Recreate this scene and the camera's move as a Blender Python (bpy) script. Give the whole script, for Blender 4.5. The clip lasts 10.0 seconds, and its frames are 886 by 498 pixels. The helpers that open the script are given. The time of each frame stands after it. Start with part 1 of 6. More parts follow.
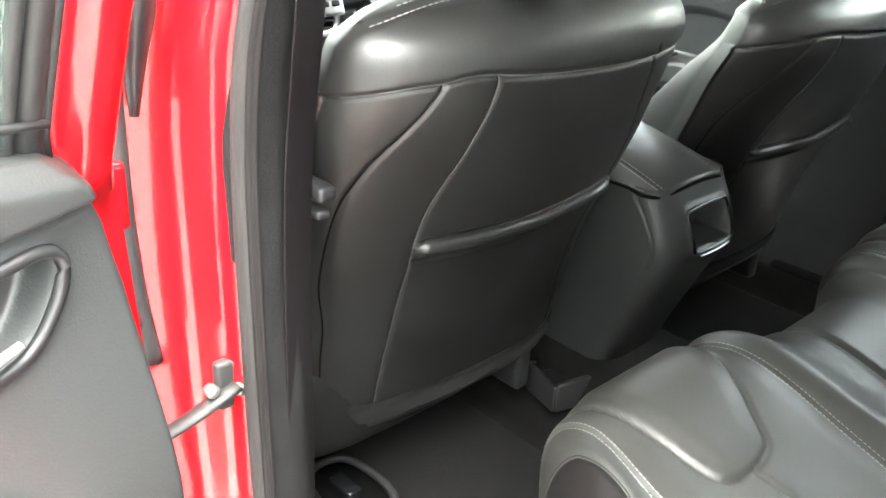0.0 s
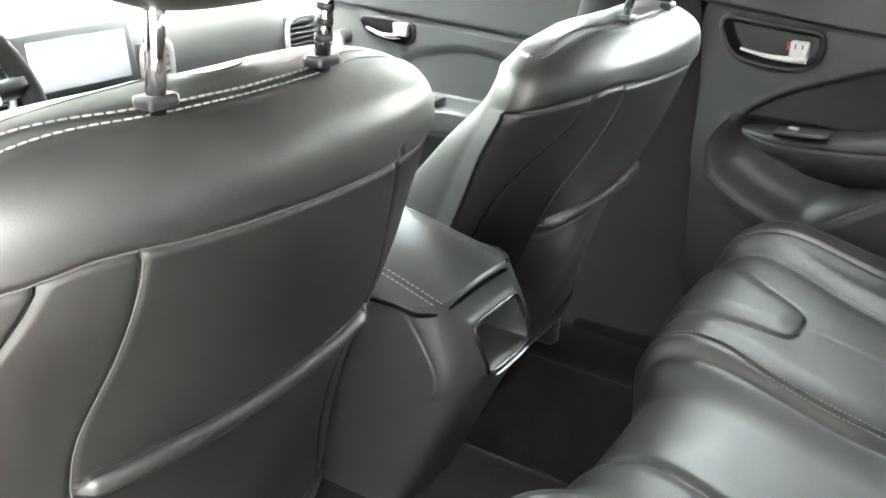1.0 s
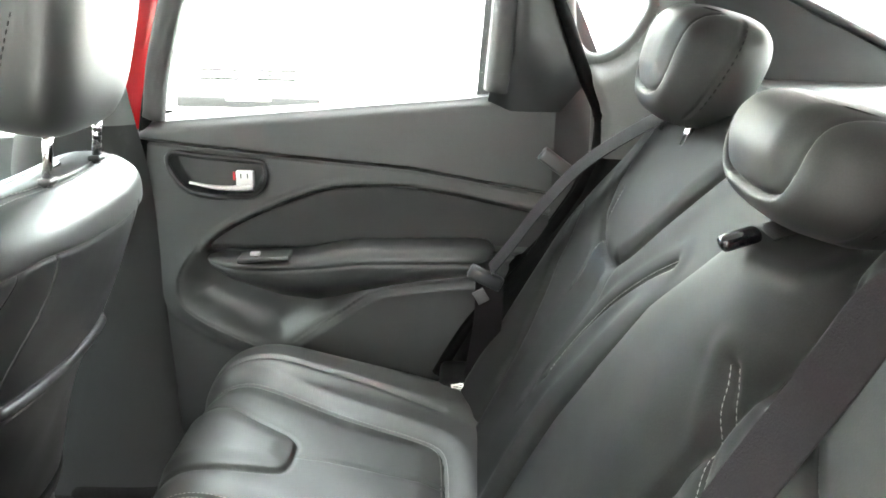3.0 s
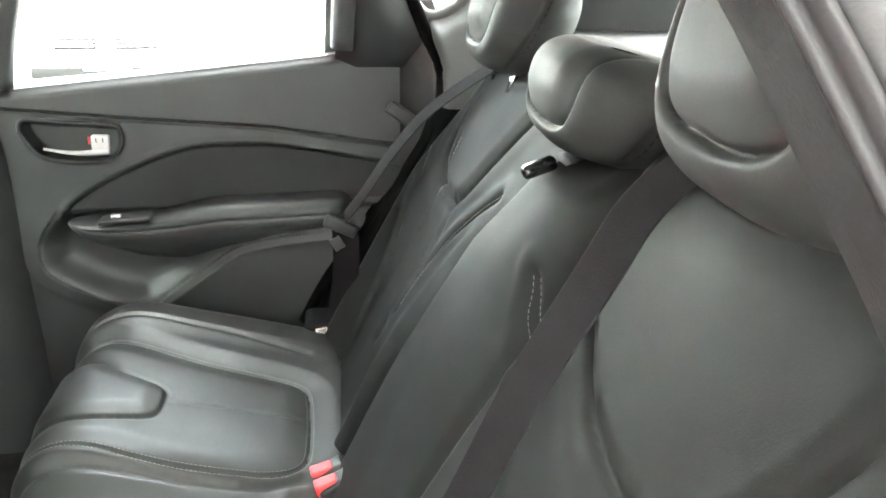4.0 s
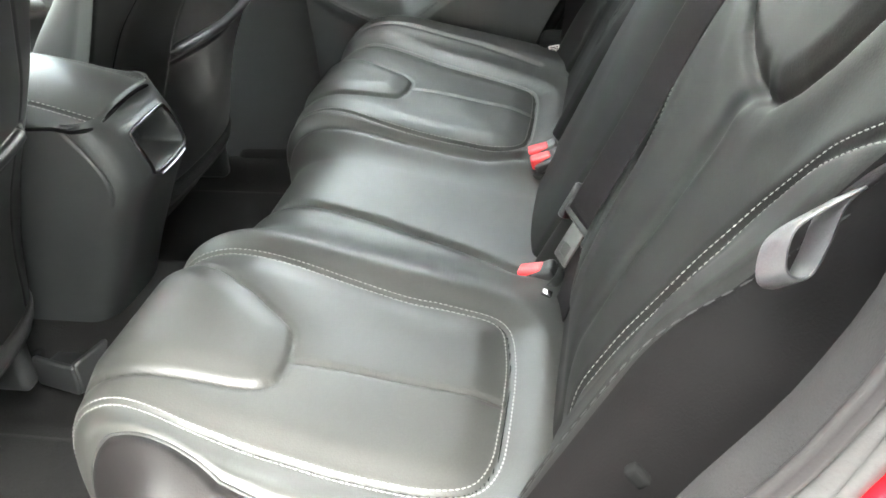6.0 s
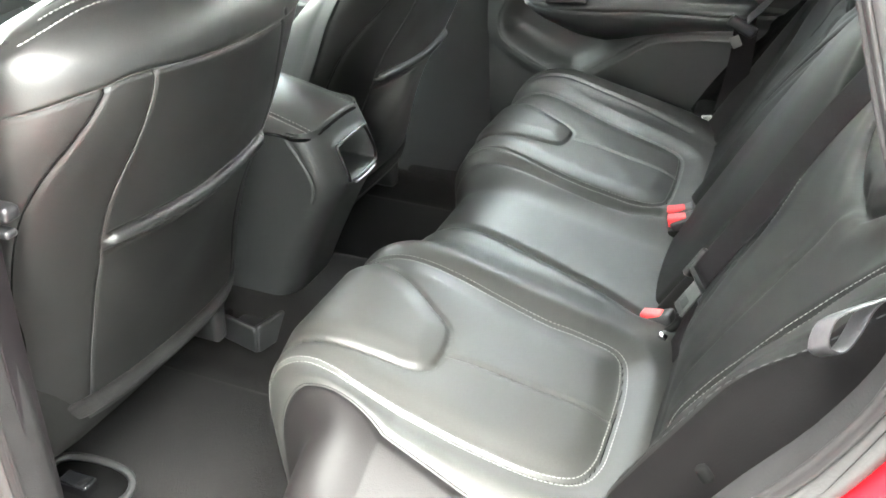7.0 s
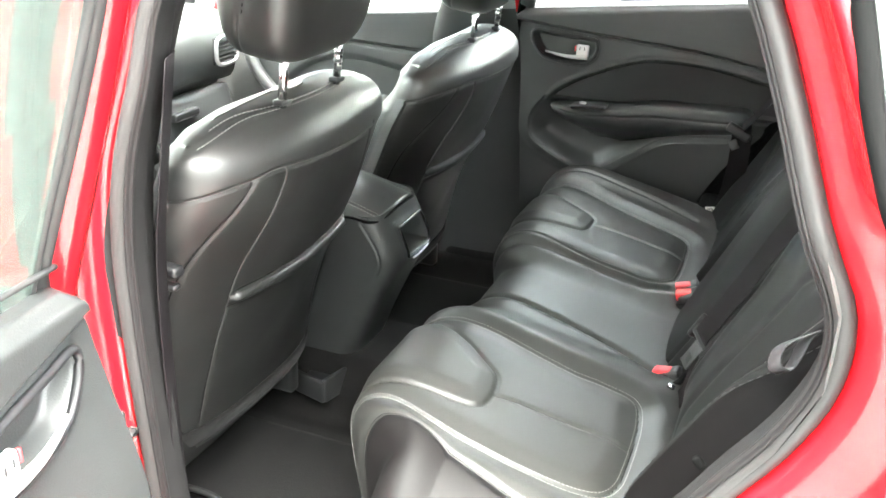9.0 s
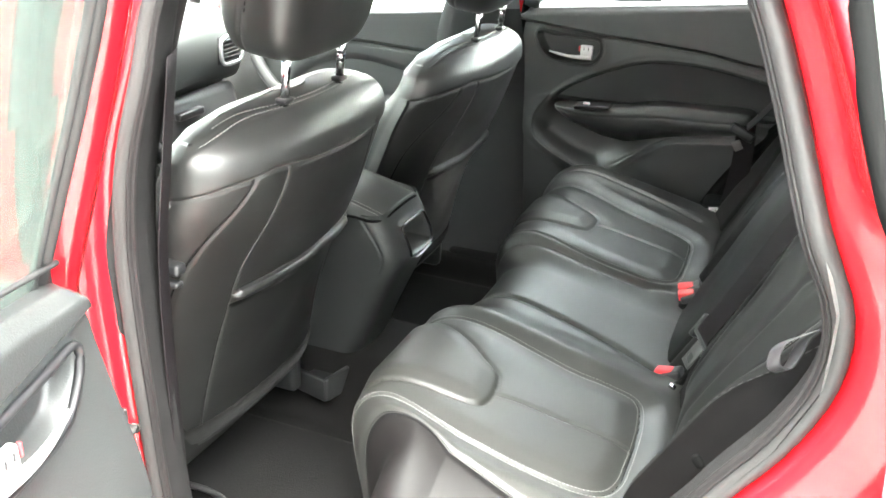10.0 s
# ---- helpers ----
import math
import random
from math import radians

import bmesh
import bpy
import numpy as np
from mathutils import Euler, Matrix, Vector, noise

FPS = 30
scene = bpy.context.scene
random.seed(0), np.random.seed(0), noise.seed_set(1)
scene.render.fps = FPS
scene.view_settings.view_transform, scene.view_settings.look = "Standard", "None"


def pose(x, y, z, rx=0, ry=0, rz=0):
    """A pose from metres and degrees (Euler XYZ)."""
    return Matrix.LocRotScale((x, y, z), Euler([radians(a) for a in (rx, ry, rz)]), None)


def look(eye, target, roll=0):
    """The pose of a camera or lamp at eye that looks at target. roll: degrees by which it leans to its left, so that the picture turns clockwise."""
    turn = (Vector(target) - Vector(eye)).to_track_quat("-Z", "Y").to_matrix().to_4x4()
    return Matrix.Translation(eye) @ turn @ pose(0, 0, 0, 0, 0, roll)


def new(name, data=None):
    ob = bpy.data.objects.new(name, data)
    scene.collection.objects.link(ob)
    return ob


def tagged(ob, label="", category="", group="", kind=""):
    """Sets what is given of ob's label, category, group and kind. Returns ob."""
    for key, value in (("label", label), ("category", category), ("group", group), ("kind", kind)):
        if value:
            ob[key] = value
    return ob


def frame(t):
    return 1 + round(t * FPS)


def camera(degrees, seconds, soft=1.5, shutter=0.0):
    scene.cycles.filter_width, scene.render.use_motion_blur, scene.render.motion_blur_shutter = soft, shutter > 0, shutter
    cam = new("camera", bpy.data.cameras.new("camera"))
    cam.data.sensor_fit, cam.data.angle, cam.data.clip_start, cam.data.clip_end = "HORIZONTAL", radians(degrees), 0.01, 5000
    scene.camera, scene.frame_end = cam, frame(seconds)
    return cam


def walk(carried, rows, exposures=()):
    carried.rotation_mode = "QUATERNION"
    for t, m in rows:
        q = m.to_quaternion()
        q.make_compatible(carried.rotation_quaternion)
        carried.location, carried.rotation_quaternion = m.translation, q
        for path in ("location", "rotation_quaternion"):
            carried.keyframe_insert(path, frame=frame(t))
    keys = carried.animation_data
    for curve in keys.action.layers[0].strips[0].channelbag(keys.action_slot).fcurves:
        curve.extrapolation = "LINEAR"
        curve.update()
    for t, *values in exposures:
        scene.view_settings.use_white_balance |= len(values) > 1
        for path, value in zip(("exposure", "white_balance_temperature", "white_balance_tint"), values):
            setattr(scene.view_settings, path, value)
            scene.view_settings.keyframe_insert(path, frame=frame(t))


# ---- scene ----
cam = camera(52.0, 10.0, soft=1.7)
PATH = [
    (0.0, -1.0753, -0.2877, 1.1742, 64.51, -3.26, -43.11),
    (0.5, -0.9397, -0.2184, 1.1586, 66.07, -3.02, -49.16),
    (1.0, -0.7927, -0.1348, 1.1737, 66.47, -1.84, -57.19),
    (1.5, -0.7011, -0.1094, 1.1949, 69.41, -0.12, -64.25),
    (2.0, -0.6775, -0.1356, 1.2121, 70.72, -0.50, -72.65),
    (2.5, -0.6850, -0.1573, 1.2188, 72.37, -1.07, -81.57),
    (3.0, -0.7198, -0.1797, 1.2293, 73.41, -1.53, -88.81),
    (3.2, -0.7409, -0.1847, 1.2335, 73.46, -1.58, -92.22),
    (4.3, -0.8382, -0.2337, 1.2307, 70.33, -0.84, -97.70),
    (4.5, -0.8490, -0.2394, 1.2262, 68.04, -0.54, -97.18),
    (5.0, -0.8763, -0.2587, 1.1796, 64.22, 0.70, -95.07),
    (5.5, -0.9434, -0.2731, 1.1567, 61.36, 2.80, -90.91),
    (6.0, -1.0007, -0.2866, 1.1387, 59.43, 2.95, -80.41),
    (6.2, -1.0098, -0.2836, 1.1488, 59.19, 2.55, -76.84),
    (7.3, -1.2711, -0.3204, 1.2947, 61.83, -1.99, -67.61),
    (7.5, -1.3398, -0.3310, 1.3236, 63.27, -2.48, -67.69),
    (8.0, -1.4170, -0.3325, 1.3374, 65.91, -1.68, -67.37),
    (8.5, -1.4253, -0.3433, 1.3400, 66.39, -1.55, -67.55),
    (9.0, -1.4238, -0.3385, 1.3401, 66.21, -1.74, -67.77),
    (9.5, -1.4217, -0.3443, 1.3381, 66.21, -1.64, -67.57),
    (10.0, -1.4248, -0.3445, 1.3387, 66.25, -1.81, -67.37),
]
walk(cam, [(t, pose(x, y, z, rx, ry, rz)) for t, x, y, z, rx, ry, rz in PATH], [(0.0, 5.32), (0.35, 5.8), (0.8, 6.07), (2.2, 6.22), (3.0, 6.52), (4.4, 6.36), (5.8, 6.16), (7.4, 6.16), (8.3, 5.95), (10.0, 5.78)])

# ---- daylight: bright overcast sky ----
scene.view_settings.exposure = 5.8
world = bpy.data.worlds.new("sky")
scene.world = world
world.use_nodes = True
wn = world.node_tree.nodes
sky = wn.new("ShaderNodeTexSky")
sky.sky_type, sky.sun_disc = "NISHITA", False
sky.sun_elevation, sky.sun_rotation = radians(71), radians(238)
sky.air_density, sky.dust_density, sky.ozone_density = 1.0, 4.0, 1.0
sat = wn.new("ShaderNodeHueSaturation")
sat.inputs["Saturation"].default_value = 0.22
world.node_tree.links.new(sky.outputs[0], sat.inputs["Color"])
tone = wn.new("ShaderNodeMix")
tone.data_type, tone.blend_type = "RGBA", "MULTIPLY"
tone.inputs["Factor"].default_value = 1.0
tone.inputs["B"].default_value = (0.960, 1.0, 0.948, 1.0)
world.node_tree.links.new(sat.outputs[0], tone.inputs["A"])
world.node_tree.links.new(tone.outputs["Result"], wn["Background"].inputs[0])
wn["Background"].inputs[1].default_value = 0.15
sun = new("sun", bpy.data.lights.new("sun", "SUN"))
sun.data.energy, sun.data.angle, sun.data.color = 0.6, radians(60), (1.0, 0.98, 0.92)
sun.matrix_world = look((-2.7, -1.6, 9), (0, 0, 0))


# ---- materials ----
def material(name, colour, rough=0.5, metal=0.0, grain=0.0, grain_size=0.002, bump=0.0, tint=0.0, tint_size=0.2, coat=0.0,
             spec=0.5, sheen=0.0, rough_var=0.0, kind="noise"):
    """A surface with fine grain, relief and slow stains at real size."""
    m = bpy.data.materials.new(name)
    m.use_nodes = True
    nt = m.node_tree
    b = nt.nodes["Principled BSDF"]
    b.inputs["Roughness"].default_value, b.inputs["Metallic"].default_value = rough, metal
    b.inputs["Coat Weight"].default_value, b.inputs["Coat Roughness"].default_value = coat, 0.04
    b.inputs["Specular IOR Level"].default_value = spec
    b.inputs["Sheen Weight"].default_value = sheen
    co = nt.nodes.new("ShaderNodeTexCoord")
    big = nt.nodes.new("ShaderNodeTexNoise")
    big.inputs["Scale"].default_value, big.inputs["Detail"].default_value = 1.0 / tint_size, 5
    nt.links.new(co.outputs["Object"], big.inputs["Vector"])
    if kind == "cells":
        fine = nt.nodes.new("ShaderNodeTexVoronoi")
        fine.feature = "SMOOTH_F1"
        out = fine.outputs["Distance"]
    else:
        fine = nt.nodes.new("ShaderNodeTexNoise")
        fine.inputs["Detail"].default_value = 3
        out = fine.outputs[0]
    fine.inputs["Scale"].default_value = 1.0 / grain_size
    nt.links.new(co.outputs["Object"], fine.inputs["Vector"])
    ramp = nt.nodes.new("ShaderNodeMapRange")
    ramp.inputs["From Min"].default_value, ramp.inputs["From Max"].default_value = 0.3, 0.7
    ramp.inputs["To Min"].default_value, ramp.inputs["To Max"].default_value = 1 - tint, 1 + tint
    nt.links.new(big.outputs[0], ramp.inputs["Value"])
    ramp2 = nt.nodes.new("ShaderNodeMapRange")
    ramp2.inputs["From Min"].default_value, ramp2.inputs["From Max"].default_value = 0.2, 0.8
    ramp2.inputs["To Min"].default_value, ramp2.inputs["To Max"].default_value = 1 - grain, 1 + grain
    nt.links.new(out, ramp2.inputs["Value"])
    mul = nt.nodes.new("ShaderNodeMath")
    mul.operation = "MULTIPLY"
    nt.links.new(ramp.outputs[0], mul.inputs[0])
    nt.links.new(ramp2.outputs[0], mul.inputs[1])
    vec = nt.nodes.new("ShaderNodeVectorMath")
    vec.operation = "SCALE"
    vec.inputs[0].default_value = colour
    nt.links.new(mul.outputs[0], vec.inputs["Scale"])
    nt.links.new(vec.outputs[0], b.inputs["Base Color"])
    if rough_var:
        rr = nt.nodes.new("ShaderNodeMapRange")
        rr.inputs["From Min"].default_value, rr.inputs["From Max"].default_value = 0.3, 0.7
        rr.inputs["To Min"].default_value, rr.inputs["To Max"].default_value = rough - rough_var, rough + rough_var
        nt.links.new(big.outputs[0], rr.inputs["Value"])
        nt.links.new(rr.outputs[0], b.inputs["Roughness"])
    if bump:
        bp = nt.nodes.new("ShaderNodeBump")
        bp.inputs["Strength"].default_value, bp.inputs["Distance"].default_value = bump, grain_size * 0.5
        nt.links.new(out, bp.inputs["Height"])
        nt.links.new(bp.outputs[0], b.inputs["Normal"])
    return m


def glass(name, colour, rough=0.0, ior=1.1):
    m = bpy.data.materials.new(name)
    m.use_nodes = True
    b = m.node_tree.nodes["Principled BSDF"]
    b.inputs["Base Color"].default_value = (*colour, 1)
    b.inputs["Roughness"].default_value = rough
    b.inputs["Transmission Weight"].default_value = 1.0
    b.inputs["IOR"].default_value = ior
    return m


# copies of one black leather, each with its place's light or shade in the colour
LEATHER_SHADED = material("black_leather_shaded", (0.0080, 0.0080, 0.0077), 0.60, spec=0.16, grain=0.15, grain_size=0.0015, bump=0.10, tint=0.15, tint_size=0.15, rough_var=0.05, kind="cells")
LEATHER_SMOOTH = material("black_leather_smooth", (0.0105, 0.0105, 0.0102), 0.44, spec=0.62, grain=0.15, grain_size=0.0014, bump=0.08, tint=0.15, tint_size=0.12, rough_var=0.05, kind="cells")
LEATHER_LIT = material("black_leather_lit", (0.0185, 0.0186, 0.0168), 0.50, spec=0.60, grain=0.15, grain_size=0.0014, bump=0.10, tint=0.15, tint_size=0.12, rough_var=0.06, kind="cells")
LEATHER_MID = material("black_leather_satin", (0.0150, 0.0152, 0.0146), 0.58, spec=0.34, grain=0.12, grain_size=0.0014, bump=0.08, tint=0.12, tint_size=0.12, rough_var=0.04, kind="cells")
# darker than real vinyl: the door frame's shade is put into this colour
VINYL = material("shaded_black_vinyl", (0.0022, 0.0019, 0.0020), 0.75, spec=0.09, grain=0.2, grain_size=0.0015, bump=0.25, tint=0.15, tint_size=0.08)
SIDEVINYL = material("dark_seat_side_vinyl", (0.0050, 0.0043, 0.0044), 0.6, spec=0.18, grain=0.2, grain_size=0.0015, bump=0.25, tint=0.15, tint_size=0.08)
# pale grey for the seat seam and for the painted highlight on the cap edge
PALE_LINE = material("pale_seam_and_highlight", (0.06, 0.059, 0.057), 0.5, grain=0.1)
# near-black for rubber and seams, and for plates that paint shade in recesses
VOID = material("near_black_and_recess_shade", (0.004, 0.004, 0.004), 0.95, spec=0.05)
GRILLE = material("dark_grille_plastic", (0.009, 0.009, 0.009), 0.9, spec=0.1)
THREAD = material("pale_thread", (0.20, 0.198, 0.190), 0.7, grain=0.2, grain_size=0.002)
PLASTIC = material("dark_grained_plastic", (0.022, 0.0225, 0.023), 0.46, grain=0.15, grain_size=0.0015, bump=0.25, tint=0.08, tint_size=0.25, rough_var=0.05)
PLASTIC_SOFT = material("soft_touch_plastic", (0.025, 0.0265, 0.0265), 0.46, grain=0.12, grain_size=0.0018, bump=0.3, tint=0.08, tint_size=0.3, rough_var=0.04)
PILLAR_DARK = material("dark_matte_pillar_trim", (0.0135, 0.014, 0.014), 0.68, spec=0.3, grain=0.12, grain_size=0.0018, bump=0.25, tint=0.1, tint_size=0.2)
PLASTIC_BLACK = material("black_plastic", (0.012, 0.012, 0.013), 0.38, grain=0.1, grain_size=0.002, bump=0.1)
GLOSS_BLACK = material("gloss_black", (0.008, 0.008, 0.009), 0.12, tint=0.1)
FABRIC = material("black_fabric", (0.026, 0.026, 0.0265), 0.8, grain=0.3, grain_size=0.0012, bump=0.5, tint=0.08, spec=0.2, sheen=0.05)
CARPET = material("charcoal_carpet", (0.0072, 0.0068, 0.0067), 0.95, grain=0.5, grain_size=0.0022, bump=0.9, tint=0.2, tint_size=0.12, spec=0.1, sheen=0.05)
FLOCK = material("grey_flocked_trim", (0.0092, 0.0088, 0.0090), 0.9, grain=0.25, grain_size=0.0015, bump=0.5, tint=0.3, tint_size=0.04, spec=0.15)
# inner seal darker, outer seal paler: the sky's light is put into these colours
SEAL_SHADED = material("shaded_seal_bulb", (0.0078, 0.0070, 0.0072), 0.62, spec=0.22, grain=0.15, grain_size=0.0015, bump=0.2, tint=0.15, tint_size=0.05)
SEAL = material("grey_rubber_seal", (0.0175, 0.0168, 0.0168), 0.58, spec=0.4, grain=0.12, grain_size=0.002, bump=0.2, tint=0.15, tint_size=0.08)
RUBBER = material("black_rubber", (0.018, 0.018, 0.018), 0.6, grain=0.15, grain_size=0.002, bump=0.2, tint=0.2, tint_size=0.05)
RED = material("red_car_paint", (0.36, 0.0045, 0.0085), 0.24, grain=0.03, grain_size=0.0008, tint=0.05, tint_size=0.3, coat=0.55, spec=0.4)
HANDLE = material("brushed_silver_handle", (0.50, 0.50, 0.50), 0.34, metal=0.6, tint=0.05)
CHROME = material("chrome", (0.78, 0.78, 0.79), 0.12, metal=1.0, tint=0.05)
SATIN = material("satin_silver", (0.55, 0.55, 0.56), 0.3, metal=0.9, tint=0.05)
STEEL = material("zinc_steel", (0.45, 0.44, 0.42), 0.4, metal=0.9, tint=0.25, tint_size=0.01)
WEBBING = material("seat_belt_webbing", (0.0085, 0.0070, 0.0079), 0.7, grain=0.35, grain_size=0.0014, bump=0.5, spec=0.10)
DARKSTEEL = material("dark_plated_steel", (0.06, 0.06, 0.06), 0.45, metal=0.5, tint=0.2, tint_size=0.01)
REDPLASTIC = material("red_buckle_plastic", (0.62, 0.03, 0.035), 0.4, tint=0.08, tint_size=0.01)
HEADLINER = material("pale_headliner", (0.58, 0.58, 0.56), 0.9, grain=0.1, grain_size=0.002, bump=0.3, tint=0.05)
PILLAR = material("grey_pillar_trim", (0.095, 0.098, 0.096), 0.55, grain=0.1, grain_size=0.002, bump=0.3, tint=0.08)
SATINSTRAP = material("black_satin_strap", (0.036, 0.035, 0.038), 0.34, grain=0.2, grain_size=0.001, bump=0.3)
LABELWHITE = material("white_label", (0.8, 0.8, 0.78), 0.6, grain=0.05)
WHITEPAINT = material("white_car_paint", (0.72, 0.73, 0.74), 0.3, coat=0.8, tint=0.04)
ASPHALT = material("pale_concrete", (0.29, 0.285, 0.27), 0.9, grain=0.25, grain_size=0.01, bump=0.4, tint=0.2, tint_size=0.8)
WALLPAINT = material("pale_wall", (0.70, 0.70, 0.68), 0.85, grain=0.06, grain_size=0.01, bump=0.2, tint=0.1, tint_size=0.7)
BLUE = material("blue_painted_column", (0.02, 0.12, 0.30), 0.8, spec=0.2, grain=0.08, grain_size=0.01, tint=0.12, tint_size=0.4)
BROWN = material("brown_shutter", (0.05, 0.038, 0.028), 0.8, grain=0.1, grain_size=0.01, tint=0.15)
SCREEN = material("screen_glass", (0.20, 0.21, 0.23), 0.08, tint=0.1, coat=0.5)
SILVERDASH = material("grey_dash_trim", (0.050, 0.051, 0.050), 0.45, grain=0.05, tint=0.05)

BLUETEXT = material("blue_sign_paint", (0.03, 0.08, 0.35), 0.6, tint=0.1)
CLEAR = glass("clear_car_glass", (0.93, 0.97, 0.95))
SHADED = glass("shaded_car_glass", (0.66, 0.72, 0.69))
TINTED = glass("green_tinted_glass", (0.80, 0.90, 0.86), ior=1.5)
# pale diffuse mixed into the tinted pane paints its reflection of the outside
pale_reflection = TINTED.node_tree.nodes.new("ShaderNodeBsdfDiffuse")
pale_reflection.inputs[0].default_value = (0.085, 0.105, 0.094, 1)
pane_mix = TINTED.node_tree.nodes.new("ShaderNodeMixShader")
pane_mix.inputs[0].default_value = 0.5
pane_out = [n for n in TINTED.node_tree.nodes if n.type == "OUTPUT_MATERIAL"][0]
TINTED.node_tree.links.new(pane_out.inputs[0].links[0].from_socket, pane_mix.inputs[1])
TINTED.node_tree.links.new(pale_reflection.outputs[0], pane_mix.inputs[2])
TINTED.node_tree.links.new(pane_mix.outputs[0], pane_out.inputs[0])


# ---- mesh tools ----
def obj(name, bm_or_mesh, mat, parent=None, label="", smooth=True):
    if isinstance(bm_or_mesh, bmesh.types.BMesh):
        me = bpy.data.meshes.new(name)
        bmesh.ops.recalc_face_normals(bm_or_mesh, faces=bm_or_mesh.faces)
        bm_or_mesh.to_mesh(me)
        bm_or_mesh.free()
    else:
        me = bm_or_mesh
    me.materials.append(mat)
    if smooth:
        me.polygons.foreach_set("use_smooth", [True] * len(me.polygons))
    ob = new(name, me)
    if parent:
        ob.parent = parent
    if label:
        ob["label"] = label
    return ob


def part(name, bm, mat, parent, label="", smooth=True):
    return obj(name, bm, mat, parent, label, smooth)


def thing(name, label, category, group="", at=(0, 0, 0)):
    e = new(name)
    e.location = at
    return tagged(e, label, category, group)


def sheet(name, X, Y, Z, wrap_u=False, flip=False):
    """A mesh from three grids of places; wrap_u closes it along the first axis."""
    nu, nv = X.shape
    co = np.stack([X, Y, Z], -1).reshape(-1, 3)
    i = np.arange(nu * nv).reshape(nu, nv)
    a = i if wrap_u else i[:-1]
    b = np.roll(i, -1, 0) if wrap_u else i[1:]
    f = np.stack([a[:, :-1], b[:, :-1], b[:, 1:], a[:, 1:]], -1).reshape(-1, 4)
    if flip:
        f = f[:, ::-1]
    me = bpy.data.meshes.new(name)
    me.from_pydata(co.tolist(), [], f.tolist())
    return me


def near(px, py, line, closed=False):
    """Distance of a grid of places to a polyline, in the plane."""
    pts = list(line) + ([line[0]] if closed else [])
    best = np.full(px.shape, 1e9)
    for (ax, ay), (bx, by) in zip(pts[:-1], pts[1:]):
        dx, dy = bx - ax, by - ay
        l2 = dx * dx + dy * dy + 1e-12
        t = np.clip(((px - ax) * dx + (py - ay) * dy) / l2, 0, 1)
        best = np.minimum(best, np.hypot(px - ax - t * dx, py - ay - t * dy))
    return best


def inside(px, py, poly):
    r = np.zeros(px.shape, bool)
    n = len(poly)
    for i in range(n):
        (ax, ay), (bx, by) = poly[i], poly[(i + 1) % n]
        c = (ay > py) != (by > py)
        with np.errstate(divide="ignore", invalid="ignore"):
            r ^= c & (px < (bx - ax) * (py - ay) / (by - ay + 1e-15) + ax)
    return r


def groove(d, depth, width):
    return -depth * np.exp(-((d / width) ** 2))


def ease(x):
    x = np.clip(x, 0, 1)
    return x * x * (3 - 2 * x)


def curve_pts(pts, n=60, closed=False):
    """Catmull-Rom through points, evenly sampled."""
    p = np.array(pts, float)
    p = np.vstack([p[-1], p, p[0], p[1]]) if closed else np.vstack([2 * p[0] - p[1], p, 2 * p[-1] - p[-2]])
    out = []
    m = len(p) - 3
    for i in range(m):
        for t in np.linspace(0, 1, 12, endpoint=False):
            a, b, c, d = p[i : i + 4]
            out.append(0.5 * (2 * b + (c - a) * t + (2 * a - 5 * b + 4 * c - d) * t * t + (3 * b - a - 3 * c + d) * t**3))
    out.append(p[-2] if not closed else p[1])
    out = np.array(out)
    s = np.r_[0, np.cumsum(np.linalg.norm(np.diff(out, axis=0), axis=1))]
    q = np.linspace(0, s[-1], n + 1 if closed else n)
    r = np.stack([np.interp(q, s, out[:, k]) for k in range(out.shape[1])], 1)
    return r[:-1] if closed else r


def tube(name, path, radius, sides=10, closed=False, flat=1.0, up=None, caps=True):
    """A round or flattened bar along a path."""
    P = np.array(path, float)
    n = len(P)
    if closed:
        T = np.roll(P, -1, 0) - np.roll(P, 1, 0)
    else:
        T = np.gradient(P, axis=0)
    T /= np.linalg.norm(T, axis=1)[:, None] + 1e-12
    ref = np.array(up if up is not None else (0.12, 0.2, 0.97), float)
    rad = np.broadcast_to(np.array(radius, float), (n,))
    X = np.zeros((n, sides, 3))
    for i in range(n):
        a = np.cross(T[i], ref)
        a /= np.linalg.norm(a) + 1e-12
        b = np.cross(a, T[i])
        for k in range(sides):
            w = 2 * math.pi * (k + 0.5) / sides
            X[i, k] = P[i] + rad[i] * (a * math.cos(w) + b * math.sin(w) * flat)
    co = X.reshape(-1, 3)
    idx = np.arange(n * sides).reshape(n, sides)
    f = []
    for i in range(n if closed else n - 1):
        j = (i + 1) % n
        for k in range(sides):
            l = (k + 1) % sides
            f.append((int(idx[i, k]), int(idx[i, l]), int(idx[j, l]), int(idx[j, k])))
    if not closed and caps:
        f.append(tuple(int(v) for v in idx[0][::-1]))
        f.append(tuple(int(v) for v in idx[-1]))
    me = bpy.data.meshes.new(name)
    me.from_pydata(co.tolist(), [], f)
    return me


